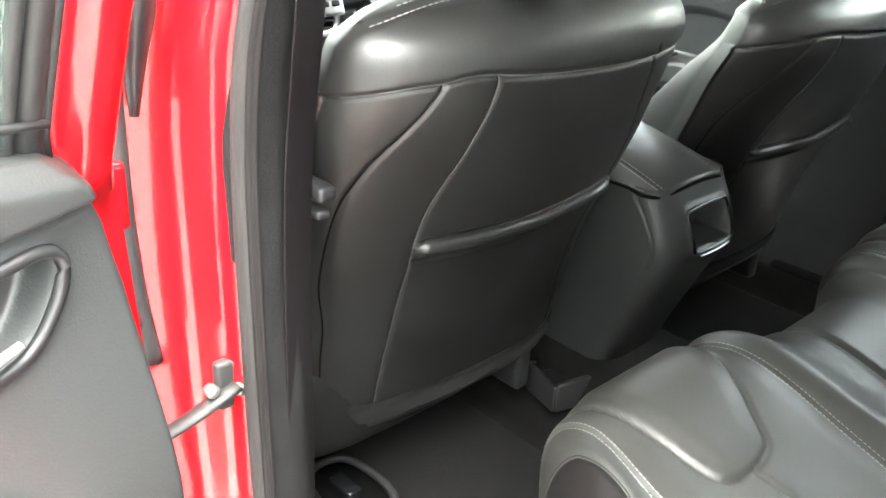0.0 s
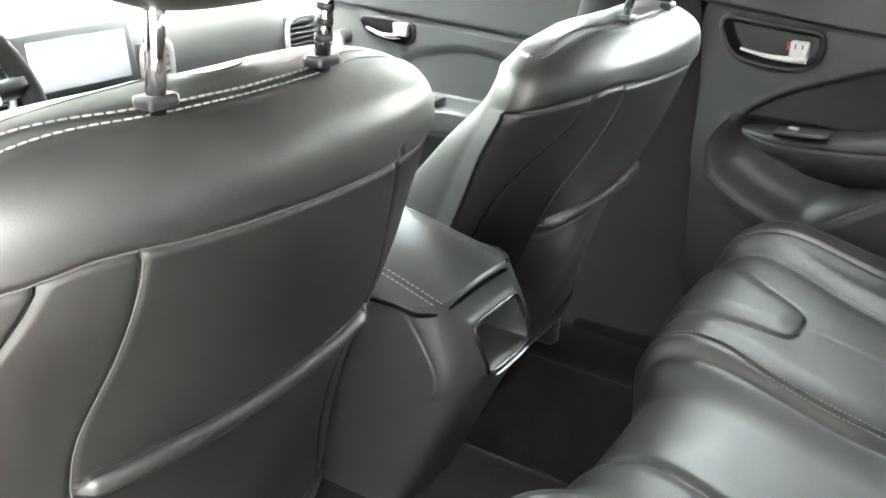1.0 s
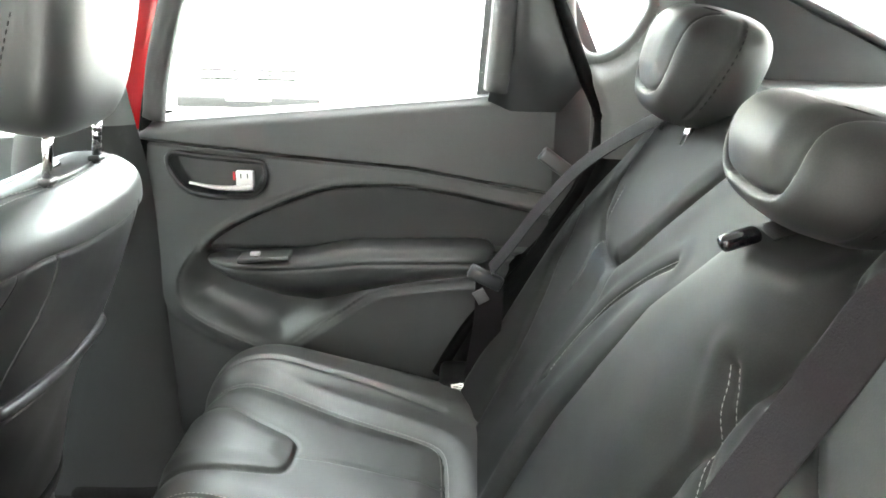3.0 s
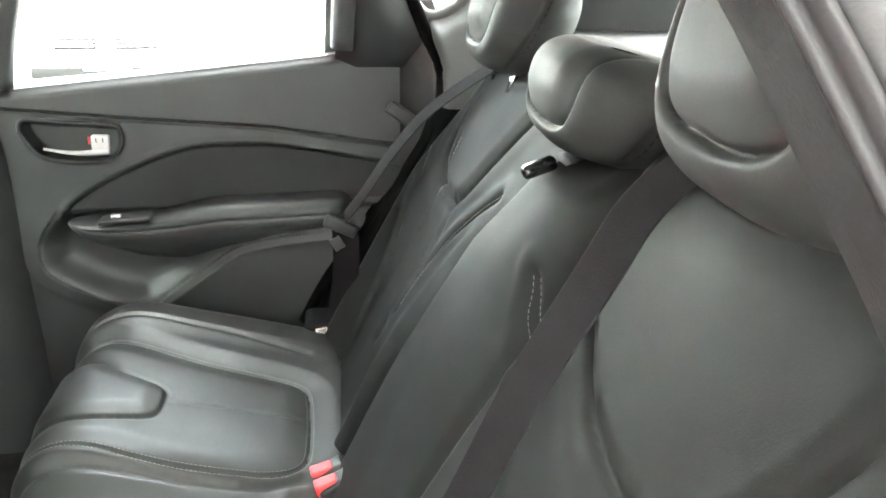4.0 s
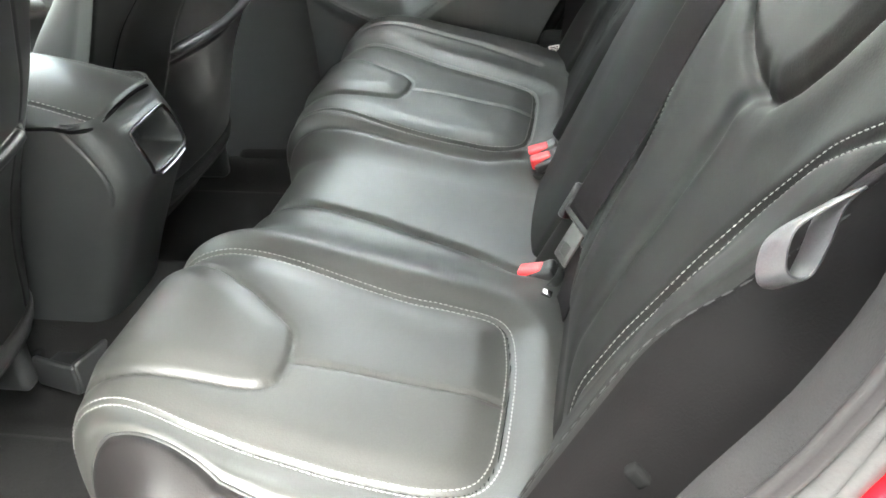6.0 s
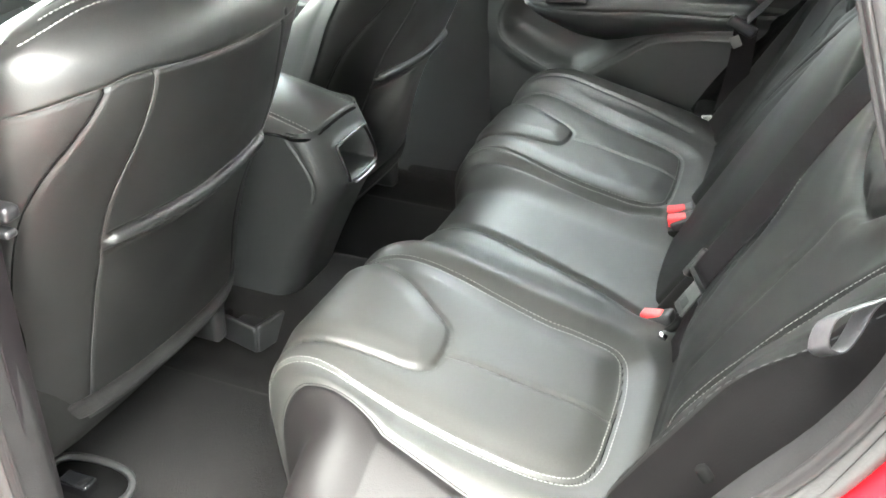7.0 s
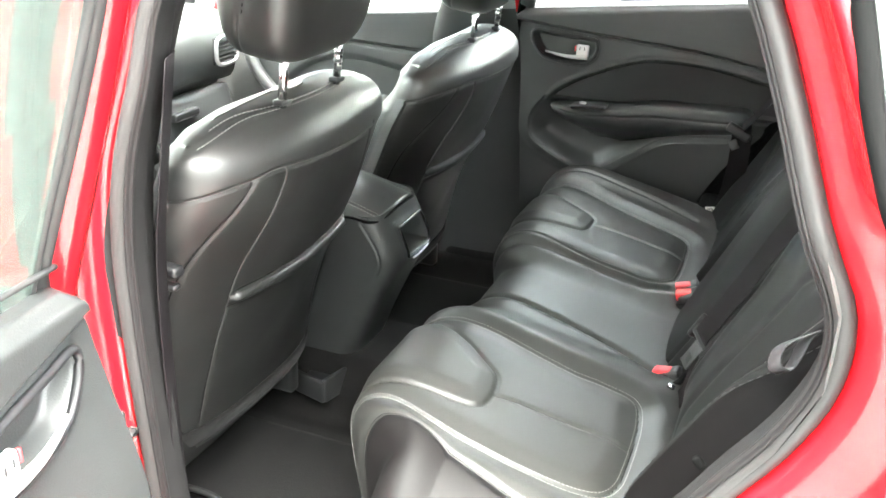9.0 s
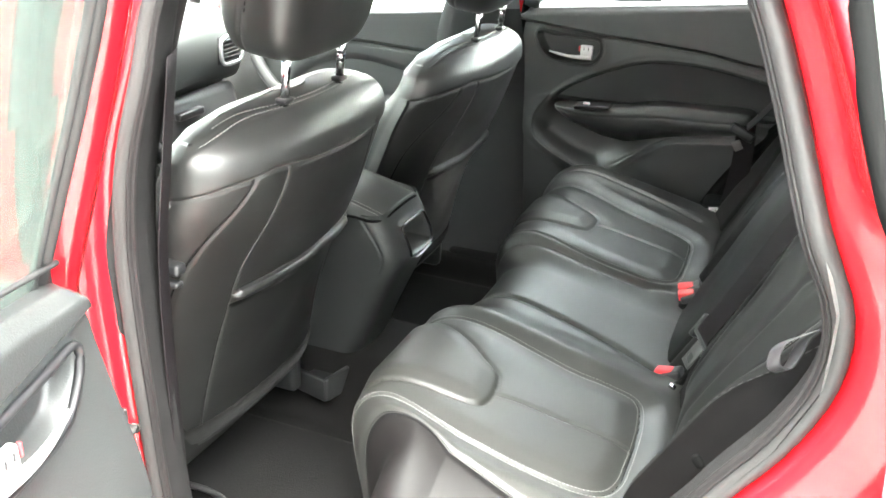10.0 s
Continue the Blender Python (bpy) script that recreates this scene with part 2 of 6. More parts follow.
def ribbon(name, path, side, width, thick):
    """A flat band along a path; side gives the way across it at each place."""
    P, S = np.array(path, float), np.array(side, float)
    S = np.broadcast_to(S, P.shape) / (np.linalg.norm(np.broadcast_to(S, P.shape), axis=1)[:, None])
    T = np.gradient(P, axis=0)
    N = np.cross(T, S)
    N /= np.linalg.norm(N, axis=1)[:, None] + 1e-12
    loops = []
    for s, h in ((-1, -0.7), (-0.93, -1), (0.93, -1), (1, -0.7), (1, 0.7), (0.93, 1), (-0.93, 1), (-1, 0.7)):
        loops.append(P + S * s * width / 2 + N * h * thick / 2)
    X = np.stack(loops, 1)
    n, k = X.shape[:2]
    idx = np.arange(n * k).reshape(n, k)
    f = [(int(idx[i, a]), int(idx[i, (a + 1) % k]), int(idx[i + 1, (a + 1) % k]), int(idx[i + 1, a])) for i in range(n - 1) for a in range(k)]
    f += [tuple(int(v) for v in idx[0][::-1]), tuple(int(v) for v in idx[-1])]
    me = bpy.data.meshes.new(name)
    me.from_pydata(X.reshape(-1, 3).tolist(), [], f)
    return me


def rbox(size, at=(0, 0, 0), bevel=0.004, rot=None, seg=2):
    bm = bmesh.new()
    bmesh.ops.create_cube(bm, size=1.0)
    bmesh.ops.scale(bm, vec=size, verts=bm.verts)
    if bevel:
        bmesh.ops.bevel(bm, geom=list(bm.edges), offset=min(bevel, 0.45 * min(size)), segments=seg, affect="EDGES", profile=0.6)
    m = Matrix.Translation(at) @ (rot if rot else Matrix())
    bmesh.ops.transform(bm, matrix=m, verts=bm.verts)
    return bm


def rod(a, b, r, sides=14, bevel=0.0):
    a, b = Vector(a), Vector(b)
    bm = bmesh.new()
    bmesh.ops.create_cone(bm, cap_ends=True, segments=sides, radius1=r, radius2=r, depth=(b - a).length)
    if bevel:
        bmesh.ops.bevel(bm, geom=[e for e in bm.edges if len(e.link_faces) == 2 and any(len(f.verts) > 4 for f in e.link_faces)], offset=bevel, segments=2, affect="EDGES")
    bmesh.ops.transform(bm, matrix=Matrix.Translation((a + b) / 2) @ (b - a).to_track_quat("Z", "Y").to_matrix().to_4x4(), verts=bm.verts)
    return bm


def slab(outline, axis, a, b, bevel=0.0):
    """A plate: an outline in the two other axes, from a to b along the axis."""
    bm = bmesh.new()
    def at(p, v):
        return {"x": (v, p[0], p[1]), "y": (p[0], v, p[1]), "z": (p[0], p[1], v)}[axis]
    lo = [bm.verts.new(at(p, a)) for p in outline]
    hi = [bm.verts.new(at(p, b)) for p in outline]
    n = len(outline)
    bm.faces.new(lo)
    bm.faces.new(hi[::-1])
    for i in range(n):
        bm.faces.new((lo[i], hi[i], hi[(i + 1) % n], lo[(i + 1) % n]))
    if bevel:
        bmesh.ops.bevel(bm, geom=[e for e in bm.edges if len(e.link_faces) == 2 and e.calc_face_angle(0) > 0.6], offset=bevel, segments=2, affect="EDGES")
    return bm


def stitches(name, pts, normals, parent, length=0.0055, gap=0.0035, r=0.0009, lift=0.0006, mat=None):
    """A row of thread dashes along a line on a surface."""
    P, N = np.array(pts, float), np.array(normals, float)
    s = np.r_[0, np.cumsum(np.linalg.norm(np.diff(P, axis=0), axis=1))]
    co, f = [], []
    q = 0.0
    while q + length < s[-1]:
        a = np.array([np.interp(q, s, P[:, k]) for k in range(3)])
        b = np.array([np.interp(q + length, s, P[:, k]) for k in range(3)])
        n = np.array([np.interp(q, s, N[:, k]) for k in range(3)])
        n /= np.linalg.norm(n) + 1e-12
        d = (b - a) / (np.linalg.norm(b - a) + 1e-12)
        c = np.cross(d, n)
        a, b = a + n * lift, b + n * lift
        o = len(co)
        for p in (a, a + (b - a) * 0.5, b):
            h = r * (0.6 if p is not co else 1)
            mid = 1.0 if len(co) - o == 3 else 0.55
            co += [p + c * r * mid, p + n * r * mid, p - c * r * mid]
        for k in (0, 3):
            f += [(o + k, o + k + 1, o + k + 4, o + k + 3), (o + k + 1, o + k + 2, o + k + 5, o + k + 4)]
        q += length + gap
    me = bpy.data.meshes.new(name)
    me.from_pydata([tuple(float(v) for v in p) for p in co], [], f)
    ob = obj(name, me, mat or THREAD, parent, "pale stitching")
    return ob


# ---- ground and surroundings ----
bm = bmesh.new()
bmesh.ops.create_grid(bm, x_segments=8, y_segments=8, size=400)
ground = tagged(obj("ground", bm, ASPHALT), "pale concrete yard under bright overcast light", "ground", kind="structure")

# ---- car shell ----
# outline of the left rear door opening, (y, z), from the sill round
OPENING = curve_pts([(0.262, 1.225), (0.298, 1.118), (0.324, 1.03), (0.338, 0.93), (0.339, 0.842), (0.335, 0.733), (0.328, 0.60),
                     (0.32, 0.50), (0.305, 0.40), (0.25, 0.345), (0.10, 0.335), (-0.04, 0.345), (-0.10, 0.40), (-0.14, 0.52), (-0.213, 0.66), (-0.304, 0.770),
                     (-0.348, 0.841), (-0.385, 0.9), (-0.410, 0.965), (-0.409, 1.03), (-0.377, 1.098), (-0.344, 1.178), (-0.308, 1.253),
                     (-0.25, 1.345), (-0.14, 1.385), (0.05, 1.39), (0.15, 1.35)], 150, True)
CENTRE = np.array((-0.04, 0.9))


def widened(d):
    t = np.roll(OPENING, -1, 0) - np.roll(OPENING, 1, 0)
    t /= np.linalg.norm(t, axis=1)[:, None]
    n = np.stack([t[:, 1], -t[:, 0]], 1)
    n *= np.sign(((OPENING - CENTRE) * n).sum(1))[:, None]
    k = np.exp(-np.linspace(-2, 2, 9) ** 2)
    n = np.stack([np.convolve(np.r_[n[-4:, j], n[:, j], n[:4, j]], k / k.sum(), "valid") for j in (0, 1)], 1)
    return OPENING + n * d


def ring(name, steps, mat, side, parent, label=""):
    """A band round the door opening: steps of (outward offset, x)."""
    inset = 0.045 * ease((OPENING[:, 0] - 0.0) / 0.28) if side < 0 else 0.0
    L = []
    for d, x in steps:
        # the jamb is narrow beside the quarter window
        slim = 1 - 0.62 * ease((OPENING[:, 1] - 1.04) / 0.09) * ease((-0.18 - OPENING[:, 0]) / 0.1) if d > 0 else 1.0
        w = OPENING + (widened(d) - OPENING) * np.reshape(slim, (-1, 1))
        # the greenhouse leans in above the waistline
        lean = 0.33 * np.clip(w[:, 1] - 1.0, 0, 0.45) * min(max((x - 0.735) / 0.1, 0), 1)
        back = ease((0.0 - w[:, 0]) / 0.22)
        lean = lean + (np.maximum(lean, 0.46 * np.clip(w[:, 1] - 1.06, 0, 0.32)) - lean) * back
        L.append(np.c_[side * (x - inset - lean), w])
    X = np.stack(L, 1)
    return obj(name, sheet(name, X[..., 0], X[..., 1], X[..., 2], wrap_u=True), mat, parent, label)


def body_side(side, name, label):
    e = tagged(thing(name, label, "car body"), kind="structure")
    ring("inner_flock", [(0.012, 0.688), (-0.012, 0.693), (-0.022, 0.708), (-0.0245, 0.724), (-0.0250, 0.743)], FLOCK, side, e, "dark flocked inner edge")
    # inner ridges take the darker copy, painting them less lit than the outer seal
    ring("seal_bulb", [(-0.0235, 0.7415), (-0.0256, 0.7430), (-0.0258, 0.7450), (-0.0245, 0.7466), (-0.0232, 0.7464), (-0.0228, 0.7480), (-0.0215, 0.7515), (-0.0198, 0.7524), (-0.0188, 0.7505)], SEAL_SHADED, side, e, "two-ridged rubber bulb with shade in its dark colour")
    ring("door_seal", [(-0.0193, 0.7495), (-0.0180, 0.7530), (-0.0145, 0.7565), (-0.0100, 0.7585), (-0.0060, 0.7575), (-0.0030, 0.7535), (-0.0020, 0.746)], SEAL, side, e, "grey rubber door seal")
    ring("door_jamb", [(-0.004, 0.742), (0.000, 0.752), (0.006, 0.760), (0.018, 0.764), (0.032, 0.768), (0.046, 0.771), (0.057, 0.776), (0.065, 0.785), (0.071, 0.800), (0.076, 0.818),
                       (0.084, 0.836), (0.094, 0.848), (0.105, 0.852), (0.12, 0.853)], RED, side, e, "glossy red painted door jamb")
    ring("pillar_trim", [(0.012, 0.705), (0.05, 0.700), (0.10, 0.690)], FLOCK, side, e, "dark flocked pillar trim")
    return e


left_side = body_side(-1, "car_body", "red car body with rear door opening and rubber seal")

# outer quarter panel behind the opening and shoulder
def quarter(side, parent):
    u = np.linspace(0, 1, 40)[:, None]
    v = np.linspace(0, 1, 30)[None, :]
    Y = -0.44 - 0.90 * u + 0 * v
    Z = 0.42 + 0.62 * v + 0.0 * u
    X = 0.852 + 0.045 * np.sin(np.clip(v * 1.15, 0, 1) * math.pi) - 0.03 * u**2 - 0.06 * ease((v - 0.8) / 0.2)
    obj("quarter_panel", sheet("quarter_panel", side * X + 0 * Y, Y, Z), RED, parent, "red rear quarter panel")
    # roof side rail and pillar
    P = curve_pts([(side * 0.72, -1.12, 0.96), (side * 0.735, -0.80, 1.09), (side * 0.725, -0.56, 1.30), (side * 0.71, -0.40, 1.40), (side * 0.69, 0.0, 1.435), (side * 0.69, 0.5, 1.42), (side * 0.73, 1.1, 1.20), (side * 0.79, 1.55, 0.95)], 50)
    obj("roof_rail", tube("roof_rail", P, 0.05, 10), RED, parent, "red roof rail")


quarter(-1, left_side)

# floor pan, tunnel and sills
def floor_height(X, Y):
    z = 0.30 + 0 * X
    z = z + 0.125 * ease((0.17 - np.abs(X - 0.035)) / 0.09)
    z = z + 0.05 * ease((np.abs(X) - 0.60) / 0.05)
    z = z + 0.012 * ease((Y - 0.62) / 0.1)
    return z


xs, ys = np.meshgrid(np.linspace(-0.76, 0.76, 160), np.linspace(-0.05, 1.75, 120), indexing="ij")
floor = tagged(obj("floor", sheet("floor", xs, ys, floor_height(xs, ys)), CARPET), "charcoal carpeted car floor with centre tunnel", "floor", kind="structure")


def mat_mesh(x0, x1, y0, y1):
    X, Y = np.meshgrid(np.linspace(x0, x1, 50), np.linspace(y0, y1, 40), indexing="ij")
    e = np.minimum(np.minimum(X - x0, x1 - X), np.minimum(Y - y0, y1 - Y))
    Z = floor_height(X, Y) + 0.010 * ease(e / 0.006) + 0.001
    return sheet("floor_mat", X, Y, Z)


tagged(obj("floor_mat", mat_mesh(-0.56, -0.16, 0.16, 0.66), CARPET), "black carpet floor mat behind the driver seat", "floor mat", "floor mats")
tagged(obj("floor_mat", mat_mesh(0.21, 0.58, 0.16, 0.66), CARPET), "black carpet floor mat behind the passenger seat", "floor mat", "floor mats")

# headliner and roof
xs, ys = np.meshgrid(np.linspace(-0.66, 0.66, 40), np.linspace(-0.95, 0.95, 50), indexing="ij")
hz = 1.405 - 0.04 * (np.abs(xs) / 0.66) ** 3 - 0.05 * np.clip((-ys - 0.3) / 0.65, 0, 1) ** 2 * 3 - 0.03 * np.clip(ys / 0.95, 0, 1) ** 2
ceiling = tagged(obj("ceiling", sheet("ceiling", xs, ys, hz), HEADLINER), "pale fabric headliner", "headliner", kind="structure")
xs2 = xs * 1.04
roof = tagged(obj("roof", sheet("roof", xs2, ys, hz + 0.04), RED), "red car roof panel", "roof", kind="structure")
# ---- rear bench cushion ----
OUTER = curve_pts([(-0.29, 0.53), (-0.25, 0.56), (-0.21, 0.575), (-0.1, 0.603), (0.0, 0.626), (0.08, 0.643), (0.13, 0.641), (0.166, 0.620), (0.184, 0.58), (0.180, 0.52), (0.165, 0.44), (0.155, 0.36), (0.15, 0.31)], 400)
MIDDLE = curve_pts([(-0.29, 0.53), (-0.25, 0.548), (-0.21, 0.556), (-0.1, 0.577), (0.0, 0.598), (0.06, 0.609), (0.105, 0.606), (0.138, 0.587), (0.156, 0.55), (0.160, 0.50), (0.158, 0.43), (0.155, 0.36), (0.15, 0.31)], 400)
OS = np.linspace(0, 1, 400)
S0 = 0.29 * 1.03  # arc length at y = 0
S_LEN = float(np.linalg.norm(np.diff(OUTER, axis=0), axis=1).sum())


def smooth(pts, n=80):
    return [tuple(p) for p in curve_pts(pts, n)]


# seams of the bench, (x, place along the cushion), for the seats on the left (-1) and right (1)
PADS = {
    -1: smooth([(-0.448, 0.42), (-0.448, 0.30), (-0.448, 0.22), (-0.451, 0.15), (-0.460, 0.113), (-0.472, 0.071), (-0.478, 0.02), (-0.482, -0.03), (-0.484, -0.08), (-0.479, -0.145), (-0.462, -0.185),
                (-0.43, -0.201), (-0.384, -0.204), (-0.30, -0.202), (-0.245, -0.194), (-0.226, -0.182), (-0.219, -0.160), (-0.221, -0.12), (-0.222, -0.07), (-0.214, -0.01), (-0.206, 0.04), (-0.203, 0.10), (-0.205, 0.16), (-0.21, 0.24), (-0.215, 0.42)], 160),
    1: smooth([(0.51, 0.42), (0.512, 0.30), (0.512, 0.20), (0.507, 0.135), (0.49, 0.086), (0.474, 0.035), (0.460, -0.016), (0.452, -0.068), (0.447, -0.116), (0.436, -0.155), (0.408, -0.168), (0.327, -0.172),
               (0.25, -0.171), (0.22, -0.164), (0.199, -0.146), (0.189, -0.109), (0.185, -0.03), (0.192, 0.05), (0.203, 0.10), (0.21, 0.15), (0.212, 0.24), (0.215, 0.42)], 160)}
SHIELDS = {
    -1: smooth([(-0.205, 0.26), (-0.215, 0.18), (-0.241, 0.125), (-0.271, 0.076), (-0.295, 0.045), (-0.311, 0.023), (-0.326, 0.012), (-0.362, 0.005), (-0.39, 0.006), (-0.405, 0.015), (-0.413, 0.036), (-0.416, 0.07), (-0.417, 0.125), (-0.415, 0.18), (-0.41, 0.26)]),
    1: smooth([(0.28, 0.26), (0.272, 0.18), (0.264, 0.113), (0.269, 0.071), (0.277, 0.044), (0.292, 0.033), (0.323, 0.029), (0.350, 0.031), (0.367, 0.044), (0.377, 0.066), (0.396, 0.1), (0.43, 0.140), (0.448, 0.18), (0.455, 0.26)])}
SPIKES = {-1: smooth([(-0.364, -0.002), (-0.360, -0.04), (-0.357, -0.09), (-0.351, -0.143), (-0.345, -0.20)], 30), 1: smooth([(0.325, 0.022), (0.329, -0.03), (0.331, -0.09), (0.336, -0.168)], 30)}
BOLSTERS = {-1: [(-0.565, 0.36), (-0.568, 0.12), (-0.566, 0.04), (-0.562, -0.06), (-0.56, -0.20)], 1: [(0.57, 0.36), (0.565, 0.1), (0.55, -0.05), (0.53, -0.16)]}
MIDS = {-1: smooth([(-0.035, 0.40), (-0.03, 0.22), (-0.022, 0.15), (-0.026, 0.09), (-0.034, 0.02), (-0.045, -0.05), (-0.060, -0.12), (-0.082, -0.185)], 50),
        1: smooth([(0.18, 0.40), (0.178, 0.22), (0.176, 0.14), (0.172, 0.04), (0.168, -0.05), (0.172, -0.11), (0.19, -0.165)], 50)}


def side_seam(s):
    """x of the piping between the cushion top and its outer side, along the cushion."""
    return np.interp(s, [-0.25, -0.11, -0.05, 0.0, 0.05, 0.11, 0.16, 0.40], [-0.562, -0.547, -0.535, -0.525, -0.514, -0.503, -0.492, -0.488])


def cushion(x, s):
    """Place and normal of the bench cushion at x across and s along it."""
    q = np.clip((s + S0) / S_LEN, 0, 1)
    w = ease((np.abs(x - 0.01) - 0.10) / 0.10)
    def prof(C):
        y, z = np.interp(q, OS, C[:, 0]), np.interp(q, OS, C[:, 1])
        g = np.gradient(C, axis=0)
        ty, tz = np.interp(q, OS, g[:, 0]), np.interp(q, OS, g[:, 1])
        l = np.hypot(ty, tz)
        return y, z, -tz / l, ty / l
    ya, za, na, ma = prof(MIDDLE)
    yb, zb, nb, mb = prof(OUTER)
    y, z, ny, nz = ya + (yb - ya) * w, za + (zb - za) * w, na + (nb - na) * w, ma + (mb - ma) * w
    d = np.zeros(np.broadcast(x, s).shape)
    for side in (-1, 1):
        half = x > 0.07 if side > 0 else x <= 0.07
        pad, sh, mid = PADS[side], SHIELDS[side], MIDS[side]
        dp = near(x, s, pad)
        ins = inside(x, s, pad)
        hp = groove(dp, 0.0036, 0.0026) + np.where(ins, 0.006 * ease(dp / 0.040), 0)
        dsh = near(x, s, sh)
        ish = inside(x, s, sh)
        fade = ease((0.24 - s) / 0.06)
        hp += fade * (groove(dsh, 0.0035, 0.0035) + np.where(ish, 0.007 * ease(dsh / 0.035), 0))
        # dished round the raised shield
        hp += np.where(~ish & ins, -0.0025 * np.exp(-(dsh / 0.022) ** 2) * fade, 0)
        hp += groove(near(x, s, SPIKES[side]), 0.0035, 0.0030)
        if side > 0:
            hp += groove(near(x, s, BOLSTERS[side]), 0.004, 0.006)
        if side > 0:
            hp += 0.009 * ease((np.abs(x) - np.interp(-s, [-0.2, 0.2], [0.52, 0.51])) / 0.05)
        else:
            # rounded side bolster outside the piping
            out = side_seam(s) - x
            hp += 0.010 * ease(out / 0.020) + groove(np.abs(out), 0.004, 0.004)
        # soft roll between the middle place and the pad
        dm = near(x, s, mid)
        low = np.interp(-s, [-p[1] for p in mid], [p[0] for p in mid])
        between = (x - low) * side > 0
        hp += np.where(between & ~ins, 0.013 * ease(np.minimum(dm, dp) / 0.04), 0) * (1 - 0.4 * ease((s - 0.1) / 0.1))
        hp += groove(dm, 0.006, 0.007)
        d = d + np.where(half, hp, 0)
    # soft creases in the leather
    d += 0.0012 * np.sin(x * 57 + 3 * np.sin(s * 31)) * np.exp(-(((s + 0.16) / 0.09) ** 2)) * np.exp(-(((np.abs(x) - 0.2) / 0.1) ** 2))
    end = np.where(x < 0, np.clip((-x - 0.476) / 0.186, 0, 1), np.clip((x - 0.60) / 0.062, 0, 1))
    drop = np.where(x < 0, 0.17, 0.06) * (1 - np.sqrt(1 - end**2 * 0.999))
    # the outer front corner is cut back towards the sill
    y = np.where(y > 0, y * (1 - 0.65 * ease((-0.43 - x) / 0.13)), y)
    P = np.stack(np.broadcast_arrays(x, y + ny * d, z + nz * d - drop), -1)
    N = np.stack(np.broadcast_arrays(0 * x, ny, nz), -1)
    return P, N


bench = thing("rear_bench", "black leather rear bench with pale double stitching and three headrests", "car seat")

sv = np.linspace(-S0, S_LEN - S0, 280)
uu = np.linspace(0, 1, 470)
edge_col = 60
xl = side_seam(sv)[None, :]
xs = np.where(uu[:, None] < uu[edge_col], -0.662 + (xl + 0.662) * uu[:, None] / uu[edge_col], xl + (0.662 - xl) * (uu[:, None] - uu[edge_col]) / (1 - uu[edge_col]))
P, _ = cushion(xs, np.broadcast_to(sv[None, :], xs.shape))
lo0, lo1 = P[:1].copy(), P[-1:].copy()
lo0[..., 2] = lo1[..., 2] = 0.30
P = np.concatenate([lo0, P, lo1], 0)
edge_col += 1
# lighter leather copy: the light on the cushion top is in its colour
part("cushion", sheet("cushion", P[edge_col:, :, 0], P[edge_col:, :, 1], P[edge_col:, :, 2]), LEATHER_LIT, bench)
part("side_cover", sheet("side_cover", P[: edge_col + 1, :, 0], P[: edge_col + 1, :, 1], P[: edge_col + 1, :, 2]), SIDEVINYL, bench, "matte side cover of the cushion")


def offset_line(line, d):
    p = np.array(line, float)
    t = np.gradient(p, axis=0)
    t /= np.linalg.norm(t, axis=1)[:, None] + 1e-12
    return p + np.stack([t[:, 1], -t[:, 0]], 1) * d


for side in (-1, 1):
    for d in (-0.0048, 0.0048):
        l = offset_line(np.array(PADS[side]), d)
        p, n = cushion(l[:, 0], l[:, 1])
        stitches("pad_stitching", p, n, bench, length=0.0040, gap=0.0016, r=0.0008)
    l = curve_pts(PADS[side], 400)
    p, n = cushion(l[:, 0], l[:, 1])
    part("piping", tube("piping", p - n * 0.0008, 0.0016, 6), VOID, bench, "dark sewn seam")

side = np.linspace(0.34, -0.22, 120)
p, n = cushion(side_seam(side), side)
part("side_piping", tube("side_piping", p + np.array((-0.0005, 0, 0.0005)), 0.0024, 6), LEATHER_MID, bench, "raised side seam piping")

# ---- rear backrest ----
BACK = curve_pts([(-0.165, 0.47), (-0.19, 0.52), (-0.215, 0.57), (-0.305, 0.74), (-0.392, 0.90), (-0.45, 1.01), (-0.478, 1.055), (-0.515, 1.078), (-0.57, 1.075), (-0.62, 1.05)], 400)
BQ = np.linspace(0, 1, 400)
PANEL_L = [(-0.095, 1.12), (-0.105, 1.05), (-0.121, 1.007), (-0.157, 0.962), (-0.219, 0.927), (-0.26, 0.911), (-0.305, 0.904), (-0.348, 0.901), (-0.395, 0.902), (-0.415, 0.908), (-0.441, 0.930), (-0.460, 0.955), (-0.474, 0.982), (-0.486, 1.01), (-0.50, 1.06), (-0.51, 1.12)]
PANEL_R = [(0.18, 1.12), (0.221, 1.047), (0.259, 1.009), (0.305, 0.962), (0.348, 0.911), (0.375, 0.890), (0.394, 0.884), (0.45, 0.882), (0.506, 0.89), (0.535, 0.91), (0.56, 0.95), (0.57, 1.0), (0.575, 1.06), (0.575, 1.12)]
ARC_L = smooth([(-0.64, 0.990), (-0.60, 0.967), (-0.56, 0.94), (-0.536, 0.921), (-0.505, 0.882), (-0.489, 0.847), (-0.478, 0.819), (-0.468, 0.78), (-0.457, 0.735), (-0.45, 0.66), (-0.448, 0.56)], 60)
ARC_R = smooth([(0.61, 0.90), (0.584, 0.861), (0.574, 0.82), (0.56, 0.786), (0.54, 0.72), (0.53, 0.66), (0.52, 0.56)], 40)
EDGE_L = [(-0.61, 0.93), (-0.604, 0.88), (-0.596, 0.84), (-0.590, 0.80), (-0.586, 0.745), (-0.59, 0.70), (-0.60, 0.60)]
